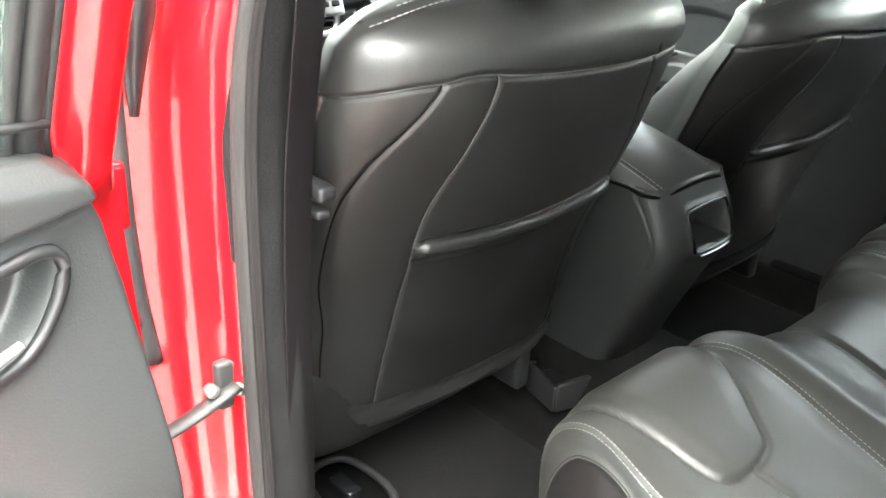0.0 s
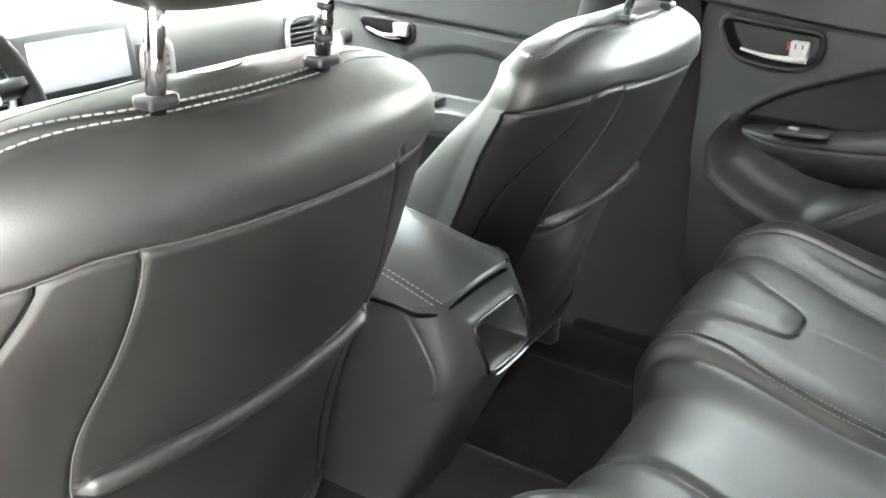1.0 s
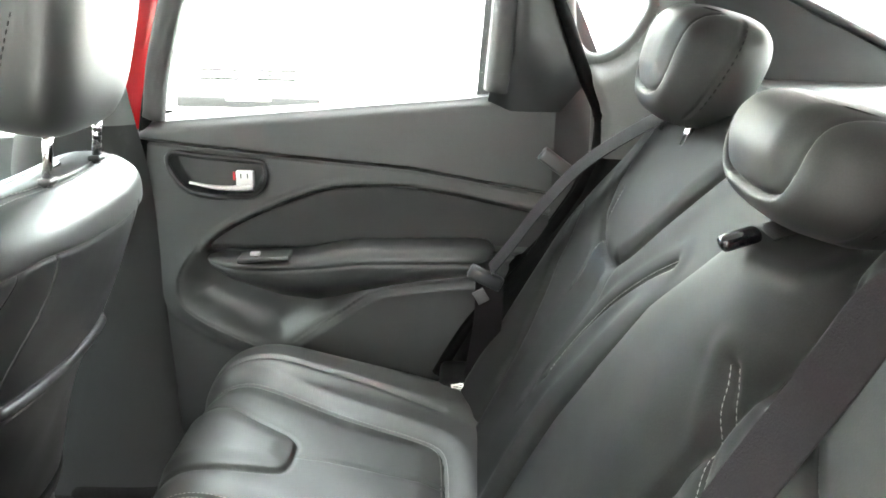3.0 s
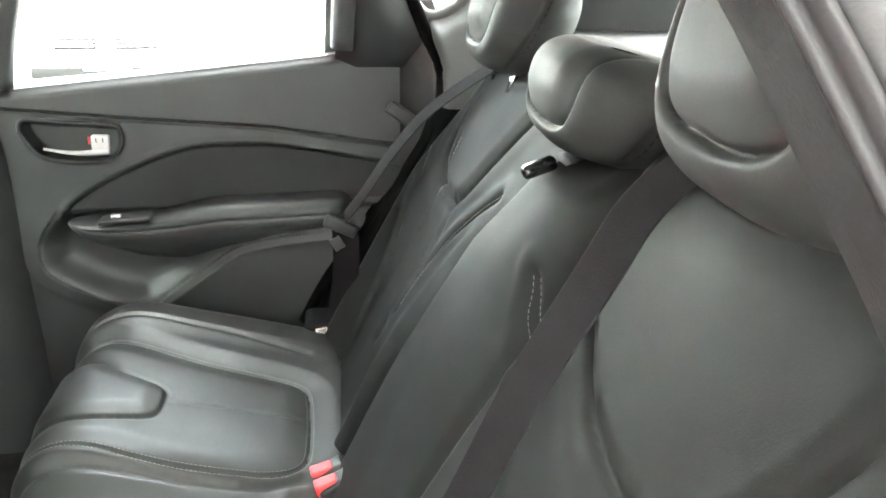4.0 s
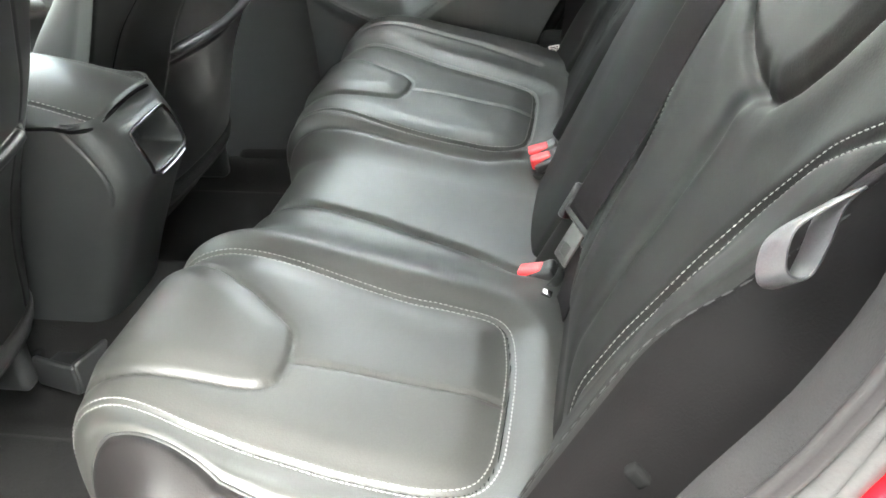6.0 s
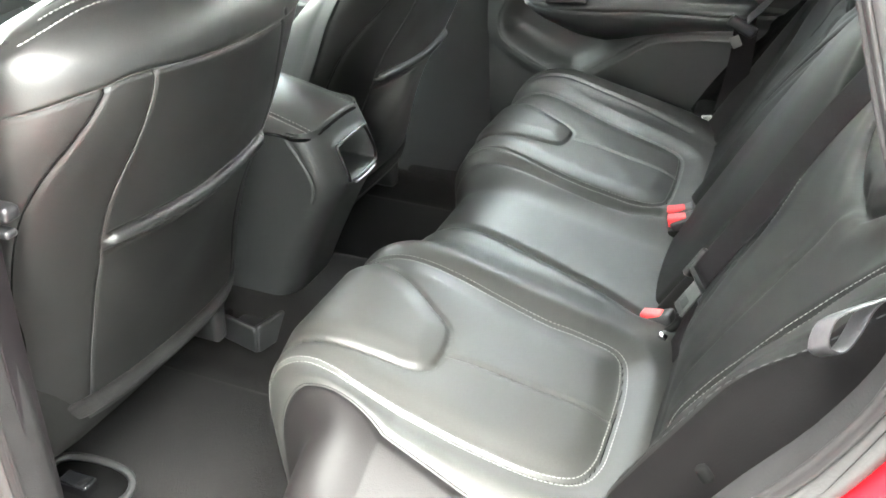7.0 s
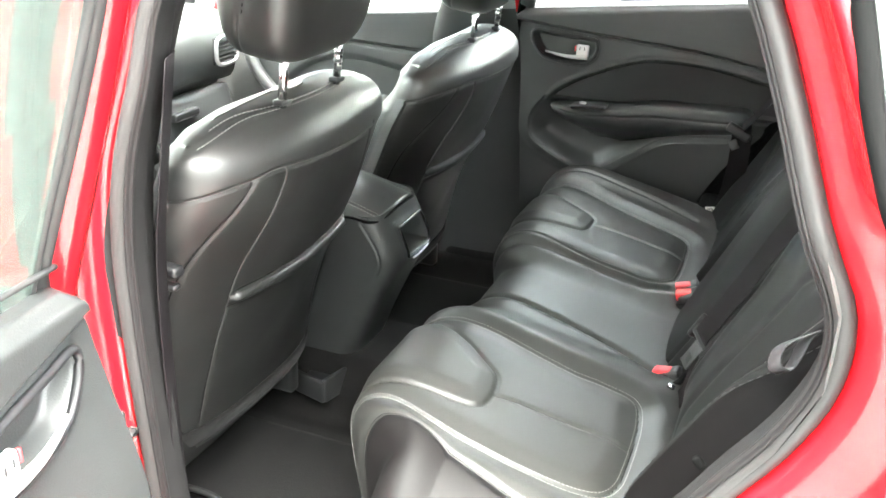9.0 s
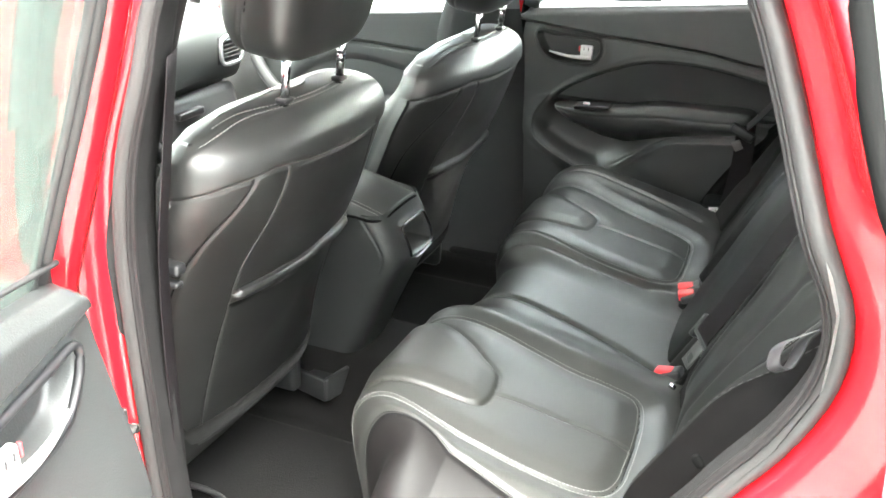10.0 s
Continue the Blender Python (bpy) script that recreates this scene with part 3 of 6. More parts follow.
# edges of the padded middle section: (height, x)
MID_L = [(0.50, -0.045), (0.70, -0.050), (0.80, -0.063), (0.93, -0.092), (0.97, -0.112), (1.06, -0.130)]
MID_R = [(0.50, 0.235), (0.65, 0.237), (0.75, 0.230), (0.83, 0.208), (0.91, 0.172), (1.0, 0.080), (1.06, 0.035)]
FOLD_L = smooth([(-0.372, 0.905), (-0.360, 0.87), (-0.373, 0.785), (-0.386, 0.69), (-0.39, 0.60)], 30)
FOLD_R = smooth([(0.382, 0.886), (0.372, 0.85), (0.366, 0.785), (0.37, 0.70)], 30)
EDGE_R = smooth([(0.52, 0.95), (0.505, 0.90), (0.498, 0.86), (0.495, 0.82)], 20)
TUCK_L = smooth([(-0.074, 0.942), (-0.077, 0.930), (-0.082, 0.905), (-0.098, 0.872), (-0.146, 0.832), (-0.208, 0.782), (-0.240, 0.737), (-0.272, 0.702), (-0.289, 0.68)], 40)
TUCK_R = smooth([(0.205, 0.945), (0.255, 0.912), (0.300, 0.870), (0.322, 0.830), (0.334, 0.790), (0.338, 0.75)], 30)


def backrest(x, z0):
    """Place and normal of the backrest; z0 is the height before the relief is added, past 1.078 running on over the top."""
    q = np.clip(z0, 0, 1)
    y, z = np.interp(q, BQ, BACK[:, 0]), np.interp(q, BQ, BACK[:, 1])
    g = np.gradient(BACK, axis=0)
    ty, tz = np.interp(q, BQ, g[:, 0]), np.interp(q, BQ, g[:, 1])
    l = np.hypot(ty, tz)
    ny, nz = tz / l, -ty / l
    zz = np.where(q > 0.86, 1.078 + (q - 0.86) * 0.4, z)
    d = np.zeros(np.broadcast(x, q).shape)
    for pan in (PANEL_L, PANEL_R):
        dp, ins = near(x, zz, pan), inside(x, zz, pan)
        d += groove(dp, 0.0065, 0.0038) + np.where(ins, 0.008 * ease(dp / 0.024), 0.003 * np.exp(-((dp - 0.020) / 0.016) ** 2))
    for a in (ARC_L, ARC_R):
        d += groove(near(x, zz, a), 0.007, 0.006)
    xl = np.interp(zz, [p[0] for p in MID_L], [p[1] for p in MID_L])
    xr = np.interp(zz, [p[0] for p in MID_R], [p[1] for p in MID_R])
    u = np.clip(2 * (x - xl) / (xr - xl) - 1, -1, 1)
    top = ease((1.052 - zz) / 0.05)
    d += (0.010 + 0.014 * ease((zz - 0.60) / 0.2) + 0.014 * ease((zz - 0.72) / 0.22)) * (1 - np.abs(u) ** 3.2) * top
    d += (groove(np.abs(x - xl), 0.006, 0.007) + groove(np.abs(x - xr), 0.010, 0.007)) * top
    # soft roll of the outer seat beside the middle section
    d += 0.010 * np.exp(-(((x - xr - 0.035) / 0.028) ** 2)) * ease((0.97 - zz) / 0.1)
    for m in (TUCK_L, TUCK_R):
        dm = near(x, zz, m)
        d += groove(dm, 0.006, 0.0045) + 0.003 * np.exp(-(((dm - 0.016) / 0.010) ** 2))
    for m in (FOLD_L, FOLD_R):
        d += groove(near(x, zz, m), 0.0045, 0.012)
    d += groove(near(x, zz, EDGE_R), 0.003, 0.004)
    # drawn back behind the cushion beside the middle section
    d -= 0.034 * ease((0.70 - zz) / 0.12) * ease((xl - 0.01 - x) / 0.06)
    # bolsters at the doors
    d += 0.034 * ease((np.abs(x) - 0.49) / 0.14) * ease((1.05 - zz) / 0.2)
    xa = np.interp(zz, [p[1] for p in ARC_L[::-1]], [p[0] for p in ARC_L[::-1]])
    d += 0.015 * ease((xa - 0.006 - x) / 0.055) * ease((0.90 - zz) / 0.09)
    d += groove(near(x, zz, EDGE_L), 0.004, 0.004)
    end = np.where(x > 0, np.clip((x - 0.60) / 0.062, 0, 1), np.clip((-x - 0.586) / 0.076, 0, 1))
    d -= np.where(x > 0, 0.08, 0.13) * (1 - np.sqrt(1 - end**2 * 0.999))
    d += 0.010 * np.exp(-(((zz - 0.72) / 0.12) ** 2)) * np.exp(-(((np.abs(x) - 0.33) / 0.12) ** 2))
    P = np.stack(np.broadcast_arrays(x, y + ny * d, z + nz * d), -1)
    N = np.stack(np.broadcast_arrays(0 * x, ny, nz), -1)
    return P, N


def z_to_q(z):
    return np.interp(z, BACK[:345, 1], BQ[:345])


rest = bench
xs, qs = np.meshgrid(np.linspace(-0.662, 0.662, 430), np.linspace(0, 1, 260), indexing="ij")
P, _ = backrest(xs, qs)
b0, b1 = P[:1].copy(), P[-1:].copy()
b0[..., 1] = b1[..., 1] = -0.64
P = np.concatenate([b0, P, b1], 0)
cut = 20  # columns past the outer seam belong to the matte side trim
# darker leather copy: the backrest's shade is in its colour
part("backrest", sheet("backrest", P[cut:, :, 0], P[cut:, :, 1], P[cut:, :, 2], flip=True), LEATHER_SHADED, rest)
# near-black colour carries the shade on the bolster's outer side
part("side_bolster", sheet("side_bolster", P[: cut + 1, :, 0], P[: cut + 1, :, 1], P[: cut + 1, :, 2], flip=True), VINYL, rest, "matte side bolster cover with shade in its near-black colour")


def on_back(line, lift=0.0):
    l = np.array(line, float)
    p, n = backrest(l[:, 0], z_to_q(l[:, 1]))
    return p + n * lift, n


for line, ds in ((ARC_L, (-0.006, 0.006)), (TUCK_L, (-0.004, 0.004)), (TUCK_R, (-0.004, 0.004)), (EDGE_R, (0.0,))):
    for d in ds:
        p, n = on_back(offset_line(curve_pts(line, 80), d))
        stitches("back_stitching", p, n, rest, length=0.0044, gap=0.0018, r=0.0006)


# ---- headrests ----
def headrest_mesh(w, h, d, square=1.0):
    """A padded block with a sunk front panel, sewn round in a U, and a seam along each flank."""
    nu, nv = 220, 130
    th, ph = np.meshgrid(np.linspace(0, 2 * math.pi, nu, endpoint=False), np.linspace(-math.pi / 2, math.pi / 2, nv), indexing="ij")
    def sp(v, e):
        return np.sign(v) * np.abs(v) ** e
    X = w / 2 * sp(np.cos(ph), 0.62 * square) * sp(np.cos(th), 0.68 * square)
    Y = d / 2 * sp(np.cos(ph), 0.62 * square) * sp(np.sin(th), 0.74 * square)
    Z = h / 2 * sp(np.sin(ph), 0.72 * square)
    t = Z / h
    X = X * (1 - 0.16 * np.clip(0.35 - t, 0, 1) ** 2)
    # fuller at the top rear, drawn in towards the bottom
    Y = Y * (1 + 0.16 * t) - 0.010 * t
    front = ease(Y / (0.22 * d))
    U = [tuple(p) for p in curve_pts([(-0.33 * w, 0.46 * h), (-0.335 * w, 0.1 * h), (-0.30 * w, -0.16 * h), (-0.20 * w, -0.27 * h), (0, -0.295 * h), (0.20 * w, -0.27 * h), (0.30 * w, -0.16 * h), (0.335 * w, 0.1 * h), (0.33 * w, 0.46 * h)], 60)]
    du, iu = near(X, Z, U), inside(X, Z, U)
    rel = groove(du, 0.0055, 0.0032) + np.where(iu, -0.004 + 0.007 * ease(du / 0.035), 0.004 * np.exp(-((du - 0.018) / 0.014) ** 2))
    Y = Y + front * rel
    # seam round the flanks
    band = np.exp(-((Y - 0.02 * d + 0.22 * (Z - 0.05 * h)) / 0.0028) ** 2) * ease((np.abs(X) - 0.30 * w) / (0.08 * w))
    X = X - np.sign(X) * 0.004 * band
    return X, Y, Z


def headrest(parent, at, size, lean, posts=True, mat=LEATHER_SMOOTH, post_span=0.14, post_len=0.07, label="", guides=True, square=1.0, post_dy=0.0):
    w, h, d = size
    X, Y, Z = headrest_mesh(w, h, d, square)
    c, s = math.cos(radians(lean)), math.sin(radians(lean))
    Yr, Zr = Y * c - Z * s, Y * s + Z * c
    h_ob = part("headrest", sheet("headrest", X + at[0], Yr + at[1], Zr + at[2], wrap_u=True), mat, parent, label)
    # stitched side seams
    for sx in (-1, 1):
        t = np.linspace(-0.30, 0.42, 40)
        zz = t * h
        yy = d * 0.02 - 0.22 * (zz - 0.05 * h) - 0.005
        xx = sx * w / 2 * (1 - np.abs(2 * t) ** (2 / 0.72)) ** (0.31) * (1 - 0.16 * np.clip(0.35 - t, 0, 1) ** 2) * (1 - 0.5 * (2 * yy / d) ** 2.0 * 0.3)
        p = np.stack([xx + at[0], yy * c - zz * s + at[1], yy * s + zz * c + at[2]], 1)
        n = np.broadcast_to((sx, 0, 0), p.shape)
        stitches("headrest_stitching", p, n, h_ob, mat=LEATHER_SHADED, r=0.0012)
    if posts:
        for sx in (-1, 1):
            a = Vector((at[0] + sx * post_span / 2, at[1] + post_dy + s * h * 0.38, at[2] - c * h * 0.38))
            b = Vector((at[0] + sx * post_span / 2, at[1] + post_dy + s * (h / 2 + post_len), at[2] - c * (h / 2 + post_len)))
            pob = part("headrest_post", rod(a, b, 0.0058), CHROME, parent, "chrome headrest post")
            if guides:
                part("post_guide", rbox((0.022, 0.016, 0.008), b - (b - a).normalized() * 0.007, 0.003), PLASTIC_BLACK, parent, "black plastic guide")
            for k in range(3):
                q = a + (b - a) * (0.45 + 0.13 * k)
                if sx > 0:
                    part("notch", rod(q - (b - a).normalized() * 0.0025, q + (b - a).normalized() * 0.0025, 0.0061, 10), PLASTIC_BLACK, pob)
    return h_ob


headrest(rest, (0.462, -0.483, 1.130), (0.243, 0.150, 0.13), 14, mat=LEATHER_MID, post_span=0.12, post_len=0.02, guides=False)
headrest(rest, (-0.399, -0.472, 1.170), (0.25, 0.152, 0.145), 14, mat=LEATHER_MID, posts=False)
headrest(rest, (-0.008, -0.480, 1.094), (0.246, 0.104, 0.15), 14, mat=LEATHER_MID, posts=False)
p, n = on_back(offset_line(curve_pts(EDGE_L, 60), 0.006))
stitches("edge_stitching", p, n, rest, length=0.007, gap=0.004, r=0.0009, mat=PLASTIC_BLACK)
# ---- front seats ----
def interp(z, pts, whole=False):
    """A smooth value at z from a short table; the rolled top edge is kept as given."""
    p = np.array(pts)
    g = np.linspace(p[0, 0] - 0.06, p[-1, 0] + 0.06, 500)
    w = np.exp(-0.5 * (np.linspace(-3, 3, int(0.09 / (g[1] - g[0])) | 1)) ** 2)
    v = np.interp(g, p[:, 0], p[:, 1])
    h = len(w) // 2
    v = np.convolve(np.r_[np.full(h, v[0]), v, np.full(h, v[-1])], w / w.sum(), "valid")
    if whole:
        return np.interp(z, g, v)
    raw = np.interp(z, p[:, 0], p[:, 1])
    return raw + (np.interp(z, g, v) - raw) * ease((1.005 - np.asarray(z)) / 0.02)


REAR_Y = [(0.44, 0.43), (0.50, 0.418), (0.60, 0.388), (0.70, 0.350), (0.77, 0.318), (0.85, 0.278), (0.92, 0.245), (0.965, 0.227), (1.0, 0.227), (1.02, 0.235), (1.04, 0.25), (1.055, 0.268), (1.062, 0.282), (1.09, 0.34)]
LEFT_W = [(0.44, 0.150), (0.60, 0.168), (0.71, 0.190), (0.83, 0.217), (0.93, 0.243), (0.98, 0.244), (1.07, 0.244)]
RIGHT_W = [(0.44, 0.315), (0.53, 0.315), (0.63, 0.305), (0.70, 0.295), (0.777, 0.287), (0.853, 0.277), (0.93, 0.256), (0.98, 0.245), (1.07, 0.244)]
THICK = [(0.44, 0.12), (0.6, 0.16), (0.9, 0.16), (1.0, 0.13), (1.03, 0.10), (1.05, 0.06), (1.062, 0.0)]
CAPSEAM = [tuple(p) for p in curve_pts([(-0.30, 0.930), (-0.245, 0.955), (-0.20, 0.968), (-0.166, 0.972), (-0.134, 0.976), (-0.05, 0.968), (0.06, 0.962), (0.16, 0.962), (0.25, 0.972)], 60)]
DARKSEAM = [tuple(p) for p in curve_pts([(-0.166, 0.972), (-0.192, 0.91), (-0.200, 0.868), (-0.198, 0.82), (-0.180, 0.725), (-0.153, 0.63), (-0.135, 0.50)], 50)]
PALESEAM = [tuple(p) for p in curve_pts([(-0.112, 0.974), (-0.116, 0.90), (-0.122, 0.833), (-0.114, 0.776), (-0.106, 0.743), (-0.095, 0.67), (-0.085, 0.60), (-0.075, 0.50)], 50)]
PALESEAM_R = [(-x * 1.12 + 0.35 * (0.972 - z), z) for x, z in PALESEAM]
POCKET = [tuple(p) for p in curve_pts([(-0.112, 0.777), (-0.05, 0.774), (0.045, 0.769), (0.123, 0.774), (0.205, 0.782)], 60)]


TOPSEAM = [(x, 1.050 - 0.25 * max(abs(x) - 0.10, 0) ** 2 / 0.12) for x in np.linspace(-0.232, 0.232, 30)]


def half_width(z, table):
    """Half width of the seat back, rolling in to the crown."""
    return interp(z, table) * (1 - 0.998 * np.clip((np.asarray(z) - 0.955) / 0.1075, 0, 1) ** 3) ** 0.45


def seat_back(x, z):
    """Place on the rear face of the seat back, in the seat's own frame."""
    lw, rw = half_width(z, LEFT_W), half_width(z, RIGHT_W)
    k = np.clip(np.abs(x - (rw - lw) / 2) / ((rw + lw) / 2), 0, 1)
    t = interp(z, THICK)
    y = interp(z, REAR_Y, True) + t / 2 * (1 - (1 - k**4.0) ** (1 / 2.0)) + 0.020 * k**2
    d = np.zeros(np.broadcast(x, z).shape)
    dc = near(x, z, CAPSEAM)
    above = z > np.interp(x, [p[0] for p in CAPSEAM], [p[1] for p in CAPSEAM])
    d += groove(dc, 0.0025, 0.0024) + np.where(above, 0.005 * ease(dc / 0.008), 0)
    d += groove(near(x, z, DARKSEAM), 0.0030, 0.0028) + groove(near(x, z, PALESEAM), 0.0025, 0.0024) + groove(near(x, z, PALESEAM_R), 0.0025, 0.0024)
    dtop = near(x, z, TOPSEAM)
    d += groove(dtop, 0.0022, 0.0014) + 0.0015 * np.exp(-(((dtop - 0.004) / 0.003) ** 2))
    zp = np.interp(x, [p[0] for p in POCKET], [p[1] for p in POCKET])
    inpk = ease((x + 0.116) / 0.02) * ease((0.215 - x) / 0.02)
    d += inpk * (0.010 * np.exp(-(((z - zp + 0.008) / 0.009) ** 2)) + groove(np.abs(z - zp + 0.024), 0.004, 0.004) + groove(np.abs(z - zp - 0.004), 0.006, 0.003))
    # slack pocket and soft dents
    d += 0.004 * np.sin(x * 19 + 1.3) * np.exp(-(((z - 0.66) / 0.07) ** 2)) + 0.0015 * np.sin(x * 11 + z * 23)
    return np.stack(np.broadcast_arrays(x, y - d, z), -1)


def front_seat(name, label, xc, dy, dz, inner=1.0):
    widen = lambda x: np.where(x < 0, x * inner, x)
    e = thing(name, label, "car seat", "front seats", (xc, dy, dz))
    zz = np.r_[np.linspace(0.468, 1.02, 300), np.linspace(1.022, 1.062, 50)]
    uu = np.linspace(-1, 1, 300)
    U, Z = np.meshgrid(uu, zz, indexing="ij")
    def across(u, z):
        lw, rw = half_width(z, LEFT_W), half_width(z, RIGHT_W)
        return (rw - lw) / 2 + u * (rw + lw) / 2 * 0.999
    R = seat_back(across(U, Z), Z)
    # front face
    uf = np.linspace(1, -1, 60)
    Uf, Zf = np.meshgrid(uf, zz, indexing="ij")
    t = interp(Zf, THICK)
    k = np.abs(Uf)
    Yf = interp(Zf, REAR_Y, True) + 0.02 * k**2 + t * 0.5 + t / 2 * (1 - k**4) ** 0.5 - 0.008 * k**2 + 0.085 * (1 - k**8) * np.exp(-(((k - 0.80) / 0.2) ** 2)) * ease((0.99 - Zf) / 0.25)
    F = np.stack([across(Uf, Zf), Yf, Zf], -1)
    A = np.concatenate([R, F], 0)
    low_crown = lambda z: np.where(z > 1.0, 1.0 + (z - 1.0) * 0.74, z)
    A[..., 2] = low_crown(A[..., 2])
    A[..., 0] = widen(A[..., 0])
    back = part("backrest", sheet("backrest", A[..., 0], A[..., 1], A[..., 2], wrap_u=True), LEATHER_SMOOTH, e)
    # stitched seams
    nrm = np.array((0, -1.0, 0.25))
    def run(line, d=0.0, lift=0.0):
        l = offset_line(curve_pts(line, 90), d)
        l = l[(l[:, 0] < half_width(l[:, 1], RIGHT_W) * 0.985) & (l[:, 0] > -half_width(l[:, 1], LEFT_W) * 0.985)]
        p = seat_back(l[:, 0], l[:, 1])
        p[:, 2] = low_crown(p[:, 2])
        p[:, 0] = widen(p[:, 0])
        return p + nrm * lift, np.broadcast_to(nrm, p.shape)
    for d in (-0.0020, 0.0020):
        stitches("top_stitching", *run(TOPSEAM, d), e, length=0.0050, gap=0.0014, r=0.0008)
    # pale tube on the cap seam paints the thin highlight along its edge
    part("pale_seam", tube("pale_seam", run(CAPSEAM)[0] + np.array((0, -0.0026, 0.0016)), 0.0009, 5), PALE_LINE, e)
    part("pale_seam", tube("pale_seam", run(PALESEAM)[0] + np.array((0, -0.0020, 0)), 0.0007, 5), PALE_LINE, e)
    part("dark_seam", tube("dark_seam", run(DARKSEAM)[0] + np.array((0, 0.0003, 0)), 0.0012, 5), VOID, e)
    hem, _ = run(POCKET)
    part("pocket_hem", tube("pocket_hem", hem + np.array((0, 0.004, -0.006)), [0.0085 * min(1, 0.25 + i / 4, 0.25 + (len(hem) - 1 - i) / 4) for i in range(len(hem))], 8), LEATHER_SMOOTH, e, "rolled leather pocket hem")
    # lower back cover
    L = []
    for z, off in ((0.512, 0.003), (0.509, -0.003), (0.500, -0.005), (0.480, -0.004), (0.469, 0.004), (0.462, 0.03), (0.458, 0.08)):
        zl = np.full(40, max(z, 0.470))
        p = seat_back(across(np.linspace(-0.94, 0.94, 40), zl), zl)
        L.append(np.stack([widen(p[:, 0]), p[:, 1] + off, np.full(40, z)], -1))
    L = np.stack(L, 1)
    part("lower_cover", sheet("lower_cover", L[..., 0], L[..., 1], L[..., 2]), CARPET, e, "charcoal carpet-backed lower cover")
    # seat cushion
    th, ph = np.meshgrid(np.linspace(0, 2 * math.pi, 72, endpoint=False), np.linspace(-math.pi / 2, math.pi / 2, 30), indexing="ij")
    sp = lambda v, q: np.sign(v) * np.abs(v) ** q
    CX, CY, CZ = 0.255 * sp(np.cos(ph), 0.3) * sp(np.cos(th), 0.4), 0.28 * sp(np.cos(ph), 0.3) * sp(np.sin(th), 0.4), 0.085 * sp(np.sin(ph), 0.5)
    part("cushion", sheet("cushion", CX, CY + 0.72, CZ + 0.52 + 0.08 * (CY) + 0.03 * (np.abs(CX) / 0.25) ** 3, wrap_u=True), LEATHER_SHADED, e)
    # outer plastic shield
    for sx in (-1, 1):
        part("side_shield", rbox((0.03, 0.42, 0.11), (sx * 0.238, 0.66, 0.44), 0.014, seg=3), PLASTIC, e)
        hinge = tube("hinge_cover", curve_pts([(sx * 0.205, 0.60, 0.44), (sx * 0.205, 0.53, 0.46), (sx * 0.20, 0.48, 0.49), (sx * 0.195, 0.46, 0.52)], 20), [0.035] * 8 + [0.032] * 6 + [0.026] * 6, 12, flat=1.5)
        part("hinge_cover", hinge, PLASTIC, e)
        part("rail", rbox((0.035, 0.44, 0.03), (sx * 0.19, 0.79, 0.345 - dz), 0.006), GRILLE, e)
        part("rail_riser", rbox((0.03, 0.32, 0.07), (sx * 0.19, 0.76, 0.395 - dz / 2), 0.008), GRILLE, e)
    part("cross_tube", rod((-0.19, 0.52, 0.40), (0.19, 0.52, 0.40), 0.012), STEEL, e, "steel seat cross tube")
    headrest(e, (0.003, 0.270, 1.195), (0.262, 0.210, 0.125), 6, post_dy=-0.022, post_span=0.143, post_len=0.055, label="black leather front headrest", square=0.72)
    return e


driver_seat = front_seat("driver_seat", "black leather driver seat back with pale stitching and map pocket", -0.392, 0.0, 0.0)
passenger_seat = front_seat("passenger_seat", "black leather passenger seat back with pale stitching and map pocket", 0.345, 0.018, -0.045, 1.13)

# seat rail covers on the floor
def rail_cover(at, w=0.085, rz=0.0):
    e = thing("rail_end_cover", "dark plastic seat rail end cover on the carpet", "cover", "rail end covers", at)
    e.rotation_euler = (0, 0, radians(rz))
    for dx in (-w / 2, w / 2):
        part("side_wall", rbox((0.010, 0.075, 0.046), (dx, 0, 0.023), 0.004), PLASTIC, e)
    part("rear_wall", rbox((w, 0.010, 0.050), (0, -0.036, 0.025), 0.004), PLASTIC, e)
    part("insert", rbox((w - 0.015, 0.05, 0.018), (0, 0.005, 0.022), 0.003), PLASTIC_BLACK, e)
    return e


rail_cover((-0.088, 0.434, 0.357), 0.064, -14)
surround = thing("rail_surround", "black plastic seat rail surround sunk in the carpet", "cover", "", (-0.45, 0.50, 0.318))
loop = curve_pts([(-0.045, -0.055), (0.0, -0.075), (0.035, -0.055), (0.045, 0.0), (0.030, 0.06), (-0.030, 0.06), (-0.050, 0.0)], 40, True)
part("rim", tube("rim", [(x, y, 0.002) for x, y in loop], 0.006, 8, True), PLASTIC, surround, "dark raised rim")
# flat black plate paints the shade inside the surround
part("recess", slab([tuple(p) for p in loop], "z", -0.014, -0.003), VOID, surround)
part("rail_end", rbox((0.026, 0.05, 0.022), (-0.008, 0.0, 0.006), 0.005), GLOSS_BLACK, surround, "black rail end")
rail_cover((0.17, 0.50, 0.32), 0.06, 0)
lug = thing("seat_anchor", "black seat anchor with bright steel bolt ends", "bracket", "", (-0.098, 0.53, 0.372))
part("block", rbox((0.06, 0.05, 0.03), (0, 0, 0), 0.008), GLOSS_BLACK, lug)
part("lever", rod((-0.03, -0.02, 0.01), (0.05, -0.05, 0.012), 0.008), GLOSS_BLACK, lug)
for p in ((-0.012, -0.028, 0.006), (0.028, -0.034, -0.006)):
    part("bolt_end", rod((p[0], p[1], p[2]), (p[0], p[1] - 0.008, p[2]), 0.005, 8), CHROME, lug, "bright steel bolt end")

